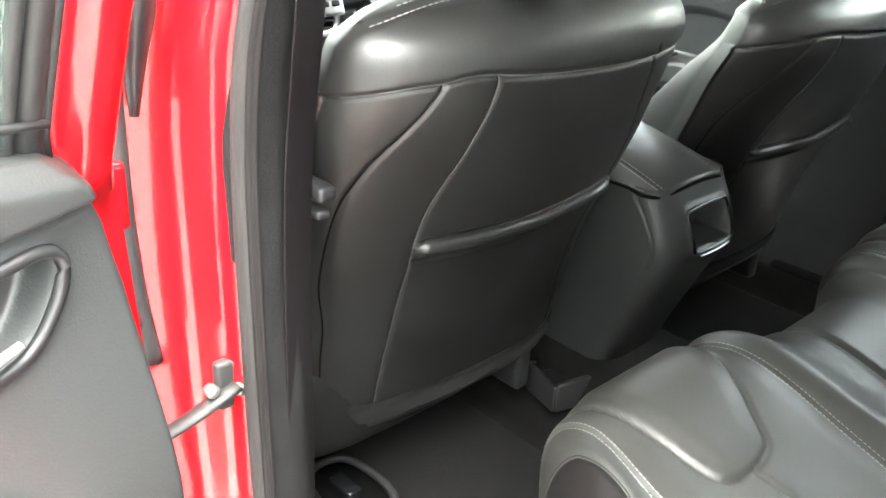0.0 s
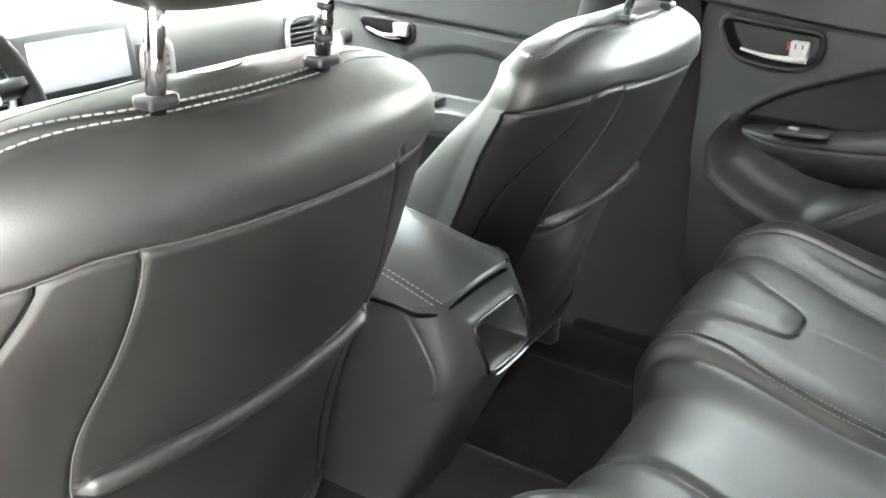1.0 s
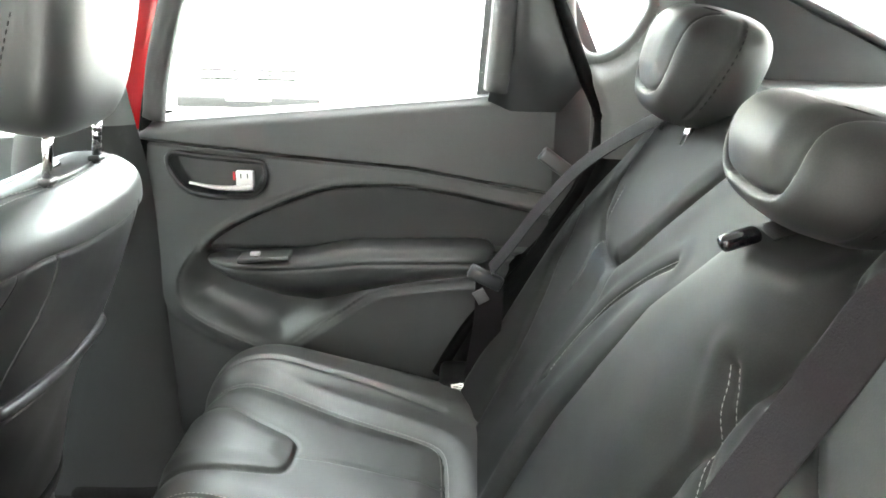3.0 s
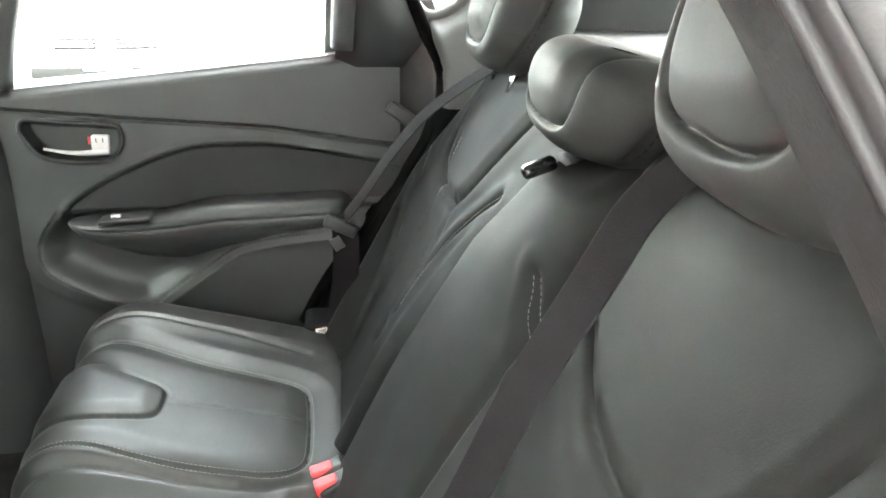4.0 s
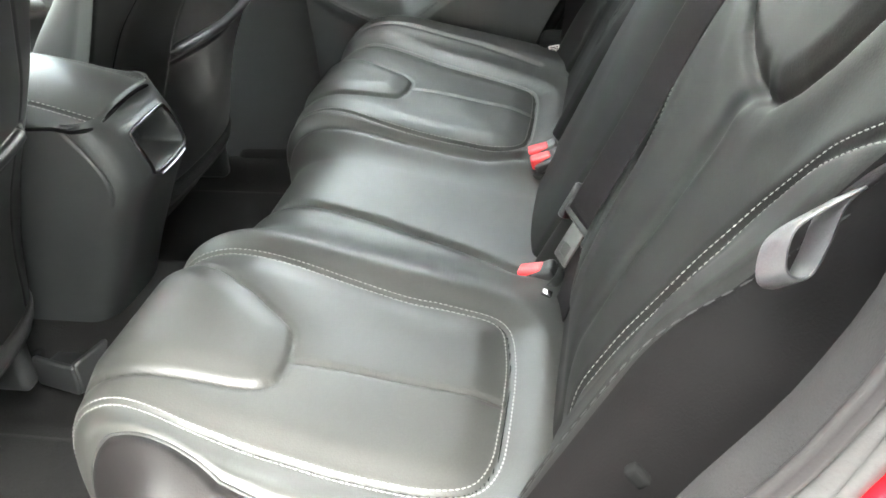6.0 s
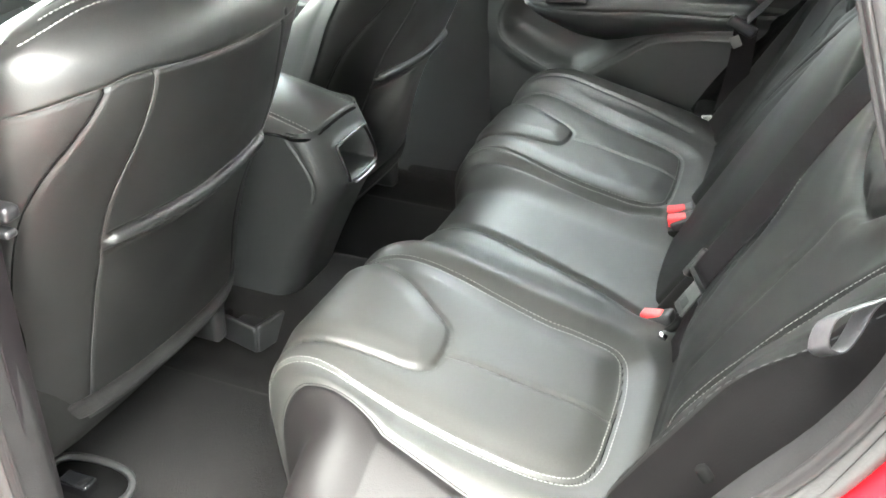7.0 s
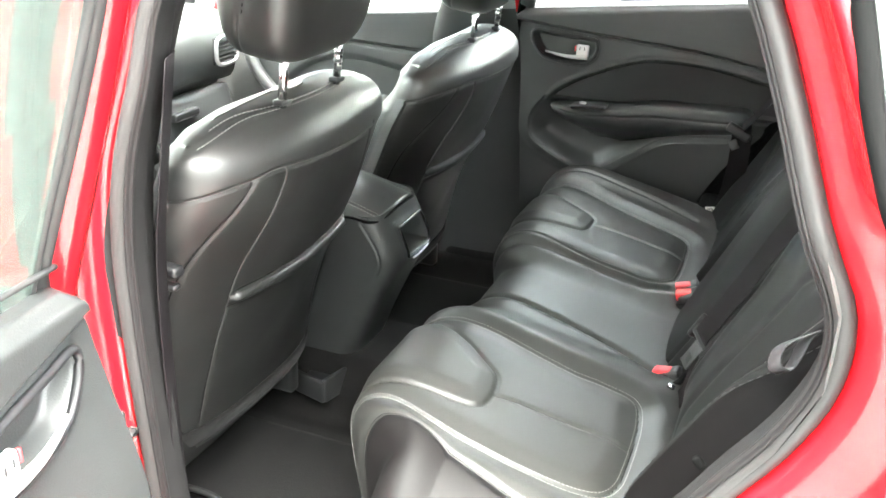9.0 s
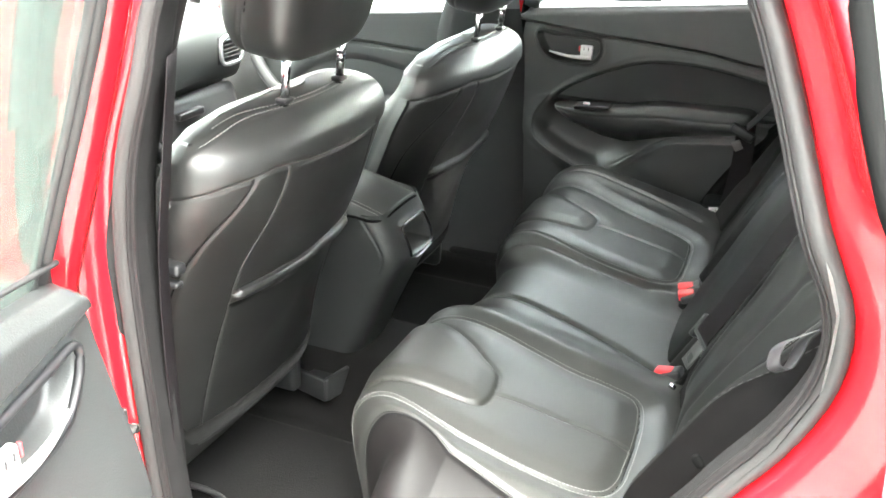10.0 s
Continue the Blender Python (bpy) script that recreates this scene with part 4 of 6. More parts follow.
# ---- centre console ----
console = thing("centre_console", "dark centre console with stitched armrest lid and rear bin", "console", at=(0, 0, 0))
CW = [(0.41, 0.084), (0.50, 0.082), (0.58, 0.087), (0.66, 0.093), (0.745, 0.092)]
CY = [(0.41, 0.385), (0.44, 0.372), (0.50, 0.346), (0.56, 0.318), (0.605, 0.297), (0.64, 0.276), (0.665, 0.272), (0.70, 0.284), (0.735, 0.300), (0.745, 0.308)]
CX = [(0.41, 0.034), (0.55, 0.016), (0.65, 0.004), (0.745, -0.008)]


def console_face(u, z):
    """Across the rear face and forward along each flank, u from -1 to 1."""
    a = np.clip(np.abs(u) / 0.5, 0, 1) * math.pi / 2
    fwd = np.clip((np.abs(u) - 0.5) / 0.5, 0, 1)
    x = np.sign(u) * interp(z, CW, True) * np.sin(a) ** 0.8
    y = interp(z, CY, True) + 0.040 * (1 - np.cos(a)) ** 1.5 + 0.62 * fwd**1.5
    return x, y


U, Z = np.meshgrid(np.linspace(-1, 1, 240), np.linspace(0.41, 0.745, 200), indexing="ij")
X, Y = console_face(U, Z)
BIN = [tuple(p) for p in curve_pts([(-0.044, 0.665), (-0.040, 0.655), (0.0, 0.652), (0.046, 0.656), (0.053, 0.664), (0.052, 0.69), (0.050, 0.709), (0.043, 0.715), (0.0, 0.716), (-0.042, 0.714), (-0.047, 0.706), (-0.047, 0.685)], 80, True)]
db, ib = near(X, Z, BIN, True), inside(X, Z, BIN) & (np.abs(U) < 0.5)
Y = Y + np.where(ib, 0.055 * ease(db / 0.006), 0) - np.where(np.abs(U) < 0.5, 0.003 * np.exp(-((db / 0.005) ** 2)), 0)
# sewn crease on the near flank
CREASE = smooth([(-0.52, 0.745), (-0.50, 0.71), (-0.475, 0.68), (-0.46, 0.655), (-0.455, 0.63)], 30)
X = X + 0.0025 * np.exp(-((near(U * 0.2, Z, [(p[0] * 0.2, p[1]) for p in CREASE]) / 0.0018) ** 2))
part("body", sheet("body", X + interp(Z, CX, True), Y, Z), PLASTIC_SOFT, console)
rimline = []
for bx, bz in BIN:
    a = math.asin(min(1.0, (abs(bx) / float(interp(bz, CW, True))) ** 1.25))
    rimline.append((bx + float(interp(bz, CX, True)), float(interp(bz, CY, True)) + 0.040 * (1 - math.cos(a)) ** 1.5 - 0.004, bz))
part("bin_frame", tube("bin_frame", rimline, 0.0026, 8, True), GLOSS_BLACK, console, "glossy black bin frame")
part("bin_lip", tube("bin_lip", [(x, y - 0.003, z - 0.004) for x, y, z in rimline[6:26]], 0.0012, 8), SATIN, console, "satin bin lip")
# armrest lid
LW = 0.096
u, v = np.meshgrid(np.linspace(-1, 1, 160), np.linspace(0, 1, 110), indexing="ij")


def lid(u, v):
    """u across, from flank over the top to flank; v along, from the rear edge forward."""
    w = np.clip(np.abs(u) / 0.62, 0, 1)
    drop = np.clip((np.abs(u) - 0.62) / 0.38, 0, 1)
    x = np.sign(u) * (LW * 0.74 * w + 0.026 * np.sin(drop * math.pi / 2))
    yv = 0.304 + 0.44 * v
    top = 0.751 + 0.046 * np.sin(np.clip(v * 2.0, 0, 1) * math.pi / 2) - 0.012 * v
    base = 0.744 - 0.012 * v
    z = top - 0.012 * w**2.2 - (1 - np.cos(drop * math.pi / 2)) * (top - 0.012 - base)
    yv = yv + 0.040 * (1 - np.sqrt(1 - np.clip(np.abs(x) / (LW * 1.02), 0, 1) ** 2.6))
    return np.stack(np.broadcast_arrays(x - 0.008, yv, z), -1)


L = lid(u, v)
seam = np.exp(-((u + 0.60) / 0.010) ** 2) + np.exp(-((u - 0.60) / 0.010) ** 2)
L[..., 2] -= 0.0025 * seam
first = L[:, :1].copy()
first[..., 2] = 0.742
L = np.concatenate([first, L], 1)
part("armrest_lid", sheet("armrest_lid", L[..., 0], L[..., 1], L[..., 2], flip=True), LEATHER_SMOOTH, console, "black leather armrest lid")
for uu in (-0.63, -0.57, 0.63, 0.57):
    q = np.linspace(0.0, 0.9, 60)
    p = lid(np.full(60, uu), q)
    n = np.broadcast_to(np.array((np.sign(uu) * 0.5, -0.3, 0.8)), p.shape)
    stitches("lid_stitching", p, n, console, length=0.0045, gap=0.002, r=0.0007)
joint = lid(np.linspace(-1, 1, 70), np.zeros(70)) + np.array((0, -0.0030, -0.0050))
flank = lid(np.full(24, -1.0), np.linspace(0.95, 0.03, 24)) + np.array((-0.0022, 0, -0.001))
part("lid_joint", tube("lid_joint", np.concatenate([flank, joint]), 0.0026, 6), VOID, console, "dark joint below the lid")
# black plate paints the shade in the gap below the lid
part("lid_gap", rbox((0.150, 0.40, 0.006), (-0.008, 0.54, 0.7415), 0.002), VOID, console, "black plate painting the shade under the lid")
# ---- doors ----
DOOR_ARC = [tuple(p) for p in curve_pts([(0.243, 0.772), (0.240, 0.779), (0.228, 0.797), (0.185, 0.827), (0.132, 0.854), (0.049, 0.887), (-0.015, 0.898), (-0.104, 0.898), (-0.19, 0.886), (-0.268, 0.871), (-0.40, 0.846)], 70)]
BOWL = [tuple(p) for p in curve_pts([(0.262, 0.775), (0.284, 0.742), (0.292, 0.710), (0.279, 0.670), (0.22, 0.634), (0.165, 0.611), (0.13, 0.604), (0.105, 0.609), (0.081, 0.626), (0.024, 0.667), (-0.041, 0.712), (-0.10, 0.727), (-0.20, 0.739), (-0.335, 0.748)], 90)]


def door_relief(Y, Z):
    """Depth of the door trim towards the cabin at (y, z) of the rear door."""
    line = np.interp(Y, [-0.335, -0.283, -0.103, 0.133, 0.336, 0.40], [0.891, 0.898, 0.926, 0.943, 0.961, 0.966])
    d = 0.010 * ease((Z - line - 0.001) / 0.007) + groove(np.abs(Z - line), 0.004, 0.0022)
    # cloth insert, set in behind a fine edge
    da, ia = near(Y, Z, DOOR_ARC), inside(Y, Z, DOOR_ARC + [(-0.40, 0.78), (0.2, 0.765)])
    d += np.where(ia, -0.006 * ease(da / 0.004), 0.0028 * np.exp(-(((da - 0.006) / 0.006) ** 2))) * ease((Z - 0.765) / 0.01)
    # hollow below the armrest
    db, ib = near(Y, Z, BOWL), inside(Y, Z, BOWL + [(-0.335, 0.80), (0.245, 0.80)])
    low = ease((0.79 - Z) / 0.02)
    d += np.where(ib, -0.032 * (1 - np.exp(-((db / 0.030) ** 2))), 0.0035 * np.exp(-((db / 0.016) ** 2))) * low
    # the pocket panel at the lower rear stands proud of it
    d += np.where(~ib, 0.007 * ease(db / 0.016) * ease((0.165 - Y) / 0.07), 0) * low
    # shallow speaker field at the lower front
    d += np.where(~ib, -0.006 * ease((db - 0.010) / 0.02) * ease((Y - 0.12) / 0.05) * ease((0.70 - Z) / 0.06), 0) * low
    return d


BEZEL = [tuple(p) for p in curve_pts([(0.296, 0.932), (0.285, 0.905), (0.262, 0.882), (0.22, 0.874), (0.165, 0.874), (0.143, 0.886), (0.133, 0.905), (0.134, 0.924), (0.142, 0.934), (0.19, 0.938), (0.25, 0.942), (0.285, 0.945)], 60, True)]


def door_trim(side, parent, xw, y0=0.0, stretch=1.0):
    """The inner face of a rear door at x = side * xw (towards the cabin: less)."""
    V, Z = np.meshgrid(np.linspace(0, 1, 340), np.linspace(0.40, 1.075, 320), indexing="ij")
    edge = np.interp(Z, [0.40, 0.42, 0.45, 0.50, 0.58, 0.75, 0.90, 0.945, 0.975, 0.992, 1.0, 1.075], [0.27, 0.315, 0.345, 0.363, 0.373, 0.366, 0.354, 0.346, 0.334, 0.316, 0.305, 0.305])
    if side > 0:
        edge = edge + 0.016
    Y = -0.335 + V * (edge + 0.335)
    zt = 0.994 + (0.306 - Y) * 0.105
    Zc = np.minimum(Z, zt)
    d = door_relief(Y, Zc)
    over = np.clip(Z - zt, 0, 1)
    # the upper pad rolls over to the glass
    d = d - over * 1.4 - 0.012 * ease((Zc - zt + 0.022) / 0.022) ** 2
    bz = near(Y, Z, BEZEL)
    ibz = inside(Y, Z, BEZEL)
    d = d + np.where(ibz, -0.022 * ease(bz / 0.012), 0) + 0.003 * np.exp(-(bz / 0.005) ** 2)
    d = d - (0.022 if side > 0 else 0.035) * ease((Y - edge + 0.022) / 0.022) ** 2 - 0.03 * ease((0.44 - Z) / 0.04) ** 2
    X = xw - d - (0.03 * ease((0.95 - Zc) / 0.22) * ease((Y - 0.1) / 0.2) if side < 0 else 0.0)
    me = sheet("trim_panel", side * X, y0 + Y * stretch, Zc, flip=(side < 0))
    trim = part("trim_panel", me, PLASTIC_SOFT, parent, "dark soft-touch door trim with armrest")
    # armrest pad: rounded crest, seam below it and a belly that runs into the bowl
    yy = np.linspace(0.236, -0.246, 90)
    crest = np.interp(yy, [-0.30, -0.21, -0.115, -0.027, 0.05, 0.177, 0.236], [0.797, 0.794, 0.790, 0.787, 0.777, 0.767, 0.766])
    low = np.interp(yy, [-0.30, -0.197, -0.12, -0.017, 0.054, 0.116, 0.187, 0.236], [0.748, 0.742, 0.731, 0.708, 0.692, 0.698, 0.722, 0.752])
    tip = np.sqrt(np.clip(1 - np.clip((yy - 0.10) / 0.137, 0, 1) ** 2 - np.clip((-0.190 - yy) / 0.0565, 0, 1) ** 4, 0.002, 1))
    rise = 0.010 + 0.008 * ease((0.09 - yy) / 0.10)
    rows = [(0.012, rise + 0.002), (-0.020, rise), (-0.038, rise - 0.002), (-0.048, rise - 0.006), (-0.054, 0.002), (-0.0555, -0.004), (-0.0545, -0.008), (-0.0525, -0.0095), (-0.0542, -0.011), (-0.0545, -0.016)]
    X = [xw + q * (tip if q < 0 else 1) for q, h in rows]
    Zp = [crest + h * tip for q, h in rows]
    for k in np.linspace(0.12, 1, 9):
        X.append(xw + (-0.0545 + 0.0665 * k**2.2) * tip + 0.006 * (1 - tip))
        Zp.append(crest - 0.016 * tip + (low - crest + 0.016 * tip) * k)
    X, Zp = np.stack(np.broadcast_arrays(*X), 1), np.stack(Zp, 1)
    part("armrest", sheet("armrest", side * X, y0 + yy[:, None] * stretch + 0 * X, Zp, flip=(side > 0)), PLASTIC_SOFT, parent, "padded armrest with a sewn edge")
    # fabric insert
    arcY, arcZ = np.meshgrid(np.linspace(-0.335, 0.232, 120), np.linspace(0, 1, 30), indexing="ij")
    ax_, az_ = [p[0] for p in DOOR_ARC][::-1], [p[1] for p in DOOR_ARC][::-1]
    topz = np.interp(arcY, ax_, az_) - 0.0025
    botz = np.interp(arcY, [-0.30, -0.213, -0.026, 0.03, 0.07, 0.20, 0.235], [0.800, 0.801, 0.798, 0.790, 0.781, 0.773, 0.768])
    topz = np.maximum(topz, botz + 0.0005)
    zz = botz + (topz - botz) * arcZ
    dd = door_relief(arcY, zz)
    part("fabric_insert", sheet("fabric_insert", side * (xw - dd - 0.002), y0 + arcY * stretch, zz, flip=(side < 0)), FABRIC, parent, "black cloth door insert")
    # handle
    part("handle_bezel", tube("handle_bezel", [(side * (xw - 0.006), y0 + y * stretch, z) for y, z in BEZEL], 0.0045, 8, True), PLASTIC_BLACK, parent, "black handle surround")
    lever = tube("lever", [(side * (xw - 0.012 - 0.005 * math.sin(t * 3.1)), y0 + (0.258 - 0.105 * t) * stretch, 0.897 - 0.007 * math.sin(t * 2.4)) for t in np.linspace(0, 1, 20)], [0.0030 + 0.0055 * t**1.5 for t in np.linspace(0, 1, 20)], 10, flat=0.8)
    part("door_handle", lever, HANDLE, parent, "silver door handle")
    part("lock_button", rbox((0.011, 0.030, 0.030), (side * (xw - 0.012), y0 + 0.166 * stretch, 0.9055), 0.005, seg=3), HANDLE, parent, "silver lock tab")
    part("lock_mark", rbox((0.004, 0.003, 0.013), (side * (xw - 0.0150), y0 + 0.1835 * stretch, 0.911), 0.001), REDPLASTIC, parent, "red lock mark")
    for k in range(2):
        part("lock_mark", rbox((0.002, 0.002, 0.008), (side * (xw - 0.0177), y0 + (0.161 + 0.011 * k) * stretch, 0.912), 0.0008), PLASTIC_BLACK, parent)
    # window switch
    part("switch_plate", rbox((0.045, 0.085, 0.008), (side * (xw - 0.045), y0 + 0.130 * stretch, 0.784), 0.003, Matrix.Rotation(radians(-5), 4, "X")), PLASTIC_BLACK, parent)
    part("window_switch", rbox((0.012, 0.016, 0.006), (side * (xw - 0.05), y0 + 0.145 * stretch, 0.790), 0.003), SATIN, parent, "window switch")
    return trim


# right rear door, closed
right_door = tagged(thing("door_1", "closed right rear car door with dark trim and chrome handle", "car door"), kind="structure")
door_trim(1, right_door, 0.745)
# sill gasket and glass
part("glass_gasket", tube("glass_gasket", [(0.768, y, 0.990 + (0.306 - y) * 0.105) for y in np.linspace(0.33, -0.34, 20)], 0.006, 8), RUBBER, right_door)
FRAME_R = curve_pts([(0.315, 1.0), (0.30, 1.08), (0.27, 1.18), (0.23, 1.29), (0.17, 1.345), (0.0, 1.375), (-0.13, 1.365), (-0.235, 1.30), (-0.245, 1.20), (-0.238, 1.06)], 70)
part("window_frame", tube("window_frame", [(0.745 - 0.10 * max(z - 1.0, 0), y, z) for y, z in FRAME_R], 0.016, 8, flat=1.4), RUBBER, right_door, "black window frame")
part("pane", slab([(0.31, 0.99), (0.23, 1.29), (0.17, 1.345), (0.0, 1.375), (-0.13, 1.365), (-0.24, 1.30), (-0.24, 1.05)], "x", 0.756, 0.760), CLEAR, right_door, "clear side glass", smooth=False).visible_shadow = False
red_edge = tube("outer_frame", curve_pts([(0.80, 0.345, 0.90), (0.80, 0.338, 1.0), (0.79, 0.325, 1.10), (0.775, 0.30, 1.20), (0.75, 0.26, 1.32)], 20), 0.014, 8, flat=1.6)
part("outer_frame", red_edge, RED, right_door, "red painted door frame edge")
part("outer_skin", slab([(0.36, 0.40), (0.37, 0.70), (0.35, 0.985), (-0.34, 1.045), (-0.38, 0.90), (-0.25, 0.60), (-0.14, 0.40)], "x", 0.86, 0.88), RED, right_door, "red outer door skin")
# triangular trim behind the glass
part("corner_trim", slab([(-0.226, 1.045), (-0.262, 1.03), (-0.34, 1.03), (-0.372, 1.07), (-0.345, 1.14), (-0.308, 1.23), (-0.27, 1.32), (-0.245, 1.32), (-0.245, 1.2)], "x", 0.728, 0.738, 0.003), PLASTIC, right_door, "dark corner trim")

# right body side: rear pillar with small window, seals
right_side = tagged(thing("car_body", "red right body side with grey pillar trims", "car body"), kind="structure")
seal_r = np.c_[np.full(len(OPENING), 0.752), OPENING]
part("door_seal", tube("door_seal", seal_r, 0.010, 8, True), VOID, right_side, "black door seal")
quarter(1, right_side)
part("pillar_filler", slab([(-0.05, 0.42), (-0.20, 0.90), (-0.225, 1.36), (-0.30, 1.36), (-0.345, 1.24), (-0.43, 1.06), (-0.60, 1.0), (-0.60, 0.42)], "x", 0.772, 0.780), RUBBER, right_side)
# rear pillar trim, a curved sheet with the quarter window cut out
QW = [tuple(p) for p in curve_pts([(-0.352, 1.25), (-0.345, 1.20), (-0.352, 1.15), (-0.372, 1.118), (-0.40, 1.112), (-0.435, 1.130), (-0.462, 1.165), (-0.475, 1.20), (-0.47, 1.25), (-0.44, 1.29), (-0.39, 1.295)], 60, True)]


def rear_pillar(side, parent, QW):
    PY, PZ = np.meshgrid(np.linspace(0, -0.67, 150), np.linspace(0.50, 1.42, 200), indexing="ij")
    edge = np.interp(PZ, [0.5, 0.66, 0.775, 0.843, 0.9, 0.965, 1.03, 1.098, 1.178, 1.253, 1.345, 1.42], [-0.12, -0.20, -0.28, -0.335, -0.37, -0.395, -0.394, -0.368, -0.333, -0.30, -0.245, -0.15])
    Yp = edge + PY
    # open above the line of the rear window
    keep = ~inside(Yp, PZ, QW) & ((PZ < 1.215 + 0.46 * (Yp + 0.668)) | (Yp > -0.60))
    dq = near(Yp, PZ, QW, True)
    Xp = 0.708 - 0.10 * np.clip(PZ - 1.05, 0, 1) - 0.06 * np.clip((-Yp - 0.40) / 0.4, 0, 1) + 0.040 * np.exp(-(dq / 0.022) ** 2) + 0.05 * ease((PY + 0.03) / 0.03) ** 2 - (0.42 * np.clip(PZ - 1.06, 0, 0.32) if side < 0 else 0.0)
    # below 0.96 the near-black colour paints the shadowed gap beside the bench
    for name, mat, label, sel in (("pillar_trim", PILLAR, "grey rear pillar trim", (PZ >= 0.96) & (Yp > -0.52)), ("rear_trim", PLASTIC, "dark trim below the rear window", (PZ >= 0.96) & (Yp <= -0.52)), ("side_trim", VINYL, "side trim beside the bench with shade in its near-black colour", PZ < 0.96)):
        bm = bmesh.new()
        vs = {}
        def vert(i, j):
            if (i, j) not in vs:
                vs[i, j] = bm.verts.new((side * Xp[i, j], Yp[i, j], PZ[i, j]))
            return vs[i, j]
        for i in range(149):
            for j in range(199):
                if sel[i, j] and keep[i, j] and keep[i + 1, j] and keep[i, j + 1] and keep[i + 1, j + 1]:
                    bm.faces.new((vert(i, j), vert(i + 1, j), vert(i + 1, j + 1), vert(i, j + 1)))
        part(name, bm, mat, parent, label)
    edge_line = []
    for y in np.linspace(-0.605, -1.03, 16):
        z = 1.213 + 0.46 * (y + 0.668)
        edge_line.append((side * (0.708 - 0.10 * max(z - 1.05, 0) - 0.06 * min((-y - 0.40) / 0.4, 1) - (0.42 * min(max(z - 1.06, 0), 0.32) if side < 0 else 0.0)), y, z))
    part("trim_edge", tube("trim_edge", edge_line, 0.008, 8), PLASTIC, parent, "rounded edge of the rear trim")
    part("window_rim", tube("window_rim", [(side * (0.757 - (0.10 if side > 0 else 0.40) * max(z - 1.05, 0) - 0.06 * max((-y - 0.40) / 0.4, 0)), y, z) for y, z in QW], 0.012, 8, True), PILLAR if side > 0 else RUBBER, parent)
    part("pane", slab([(y, z) for y, z in QW], "x", side * 0.752, side * 0.755), CLEAR, parent, "small rear side window", smooth=False).visible_shadow = False


rear_pillar(1, right_side, QW)

# B pillar on the right and wheel house trim
V, Z = np.meshgrid(np.linspace(-1, 1, 60), np.linspace(0.30, 1.37, 120), indexing="ij")
pc = np.interp(Z, [0.30, 0.9, 1.1, 1.37], [0.47, 0.462, 0.412, 0.345])
px_ = interp(Z, [(0.30, 0.62), (0.35, 0.66), (0.42, 0.695), (0.55, 0.716), (0.9, 0.708), (1.1, 0.662), (1.37, 0.60)], True)
rear_y = np.interp(Z, [0.30, 0.36, 0.40, 0.50, 0.60, 0.73, 0.84, 0.93, 1.03, 1.12, 1.37], [0.12, 0.235, 0.288, 0.302, 0.310, 0.317, 0.321, 0.328, 0.341, 0.346, 0.322])
half = np.where(V < 0, pc - rear_y, 0.115 - 0.03 * ease((Z - 0.9) / 0.3))
XP, YP = px_ + np.where(V < 0, 0.034, 0.075) * np.abs(V) ** 3.5, pc + V * half
split = int(np.searchsorted(Z[0], 0.985))
part("pillar_trim", sheet("pillar_trim", XP[:, : split + 1], YP[:, : split + 1], Z[:, : split + 1], flip=True), PILLAR_DARK, right_side, "dark moulded middle pillar trim")
part("upper_pillar_trim", sheet("upper_pillar_trim", XP[:, split:], YP[:, split:], Z[:, split:], flip=True), PILLAR, right_side, "pale grey upper pillar trim")
part("pillar_outer", slab([(0.316, 0.945), (0.45, 0.945), (0.44, 1.15), (0.40, 1.36), (0.255, 1.36), (0.292, 1.24), (0.312, 1.13), (0.318, 1.04)], "x", 0.764, 0.774), RED, right_side, "red outer skin of the middle pillar", smooth=False)
part("lower_wall", slab([(0.20, 0.28), (0.20, 0.97), (0.36, 0.975), (0.62, 0.95), (0.62, 0.28)], "x", 0.792, 0.80), PLASTIC, right_side)
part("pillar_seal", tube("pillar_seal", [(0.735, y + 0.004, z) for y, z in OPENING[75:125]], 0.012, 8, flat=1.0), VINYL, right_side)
part("sill_trim", rbox((0.13, 0.72, 0.06), (0.715, 0.12, 0.335), 0.028, seg=4), CARPET, right_side)
part("sill_trim", rbox((0.13, 0.62, 0.05), (-0.675, 0.02, 0.325), 0.02, seg=3), PLASTIC, left_side, "dark sill trim")


# ---- right front door ----
fdoor = tagged(thing("door_2", "closed right front car door with dark trim and pull handle", "car door"), kind="structure")
Y, Z = np.meshgrid(np.linspace(0.44, 1.42, 200), np.linspace(0.36, 0.99, 160), indexing="ij")
zt = 0.885 + (1.239 - Y) * 0.105
Zc = np.minimum(Z, zt)
ln = 0.868 + (Y - 1.243) * 0.04
d = 0.014 * ease((Zc - ln) / 0.01) + groove(np.abs(Zc - ln), 0.008, 0.005) - np.clip(Z - zt, 0, 1) * 1.4
arc = [tuple(p) for p in curve_pts([(1.03, 0.72), (1.01, 0.745), (0.95, 0.785), (0.87, 0.806), (0.79, 0.81), (0.65, 0.79), (0.44, 0.76)], 40)]
da, ia = near(Y, Zc, arc), inside(Y, Zc, arc + [(0.44, 0.71), (1.0, 0.70)])
d += np.where(ia, -0.012 * ease(da / 0.01), 0) + groove(da, 0.004, 0.004)
top = np.interp(Y, [0.44, 0.76, 0.90, 1.02], [0.71, 0.706, 0.698, 0.69])
d += 0.07 * ease((top - Zc) / 0.01) * ease((Zc - top + 0.09) / 0.04) * ease((1.04 - Y) / 0.06)
part("trim_panel", sheet("trim_panel", 0.80 - d, Y, Zc), PLASTIC_SOFT, fdoor, "dark soft-touch front door trim")
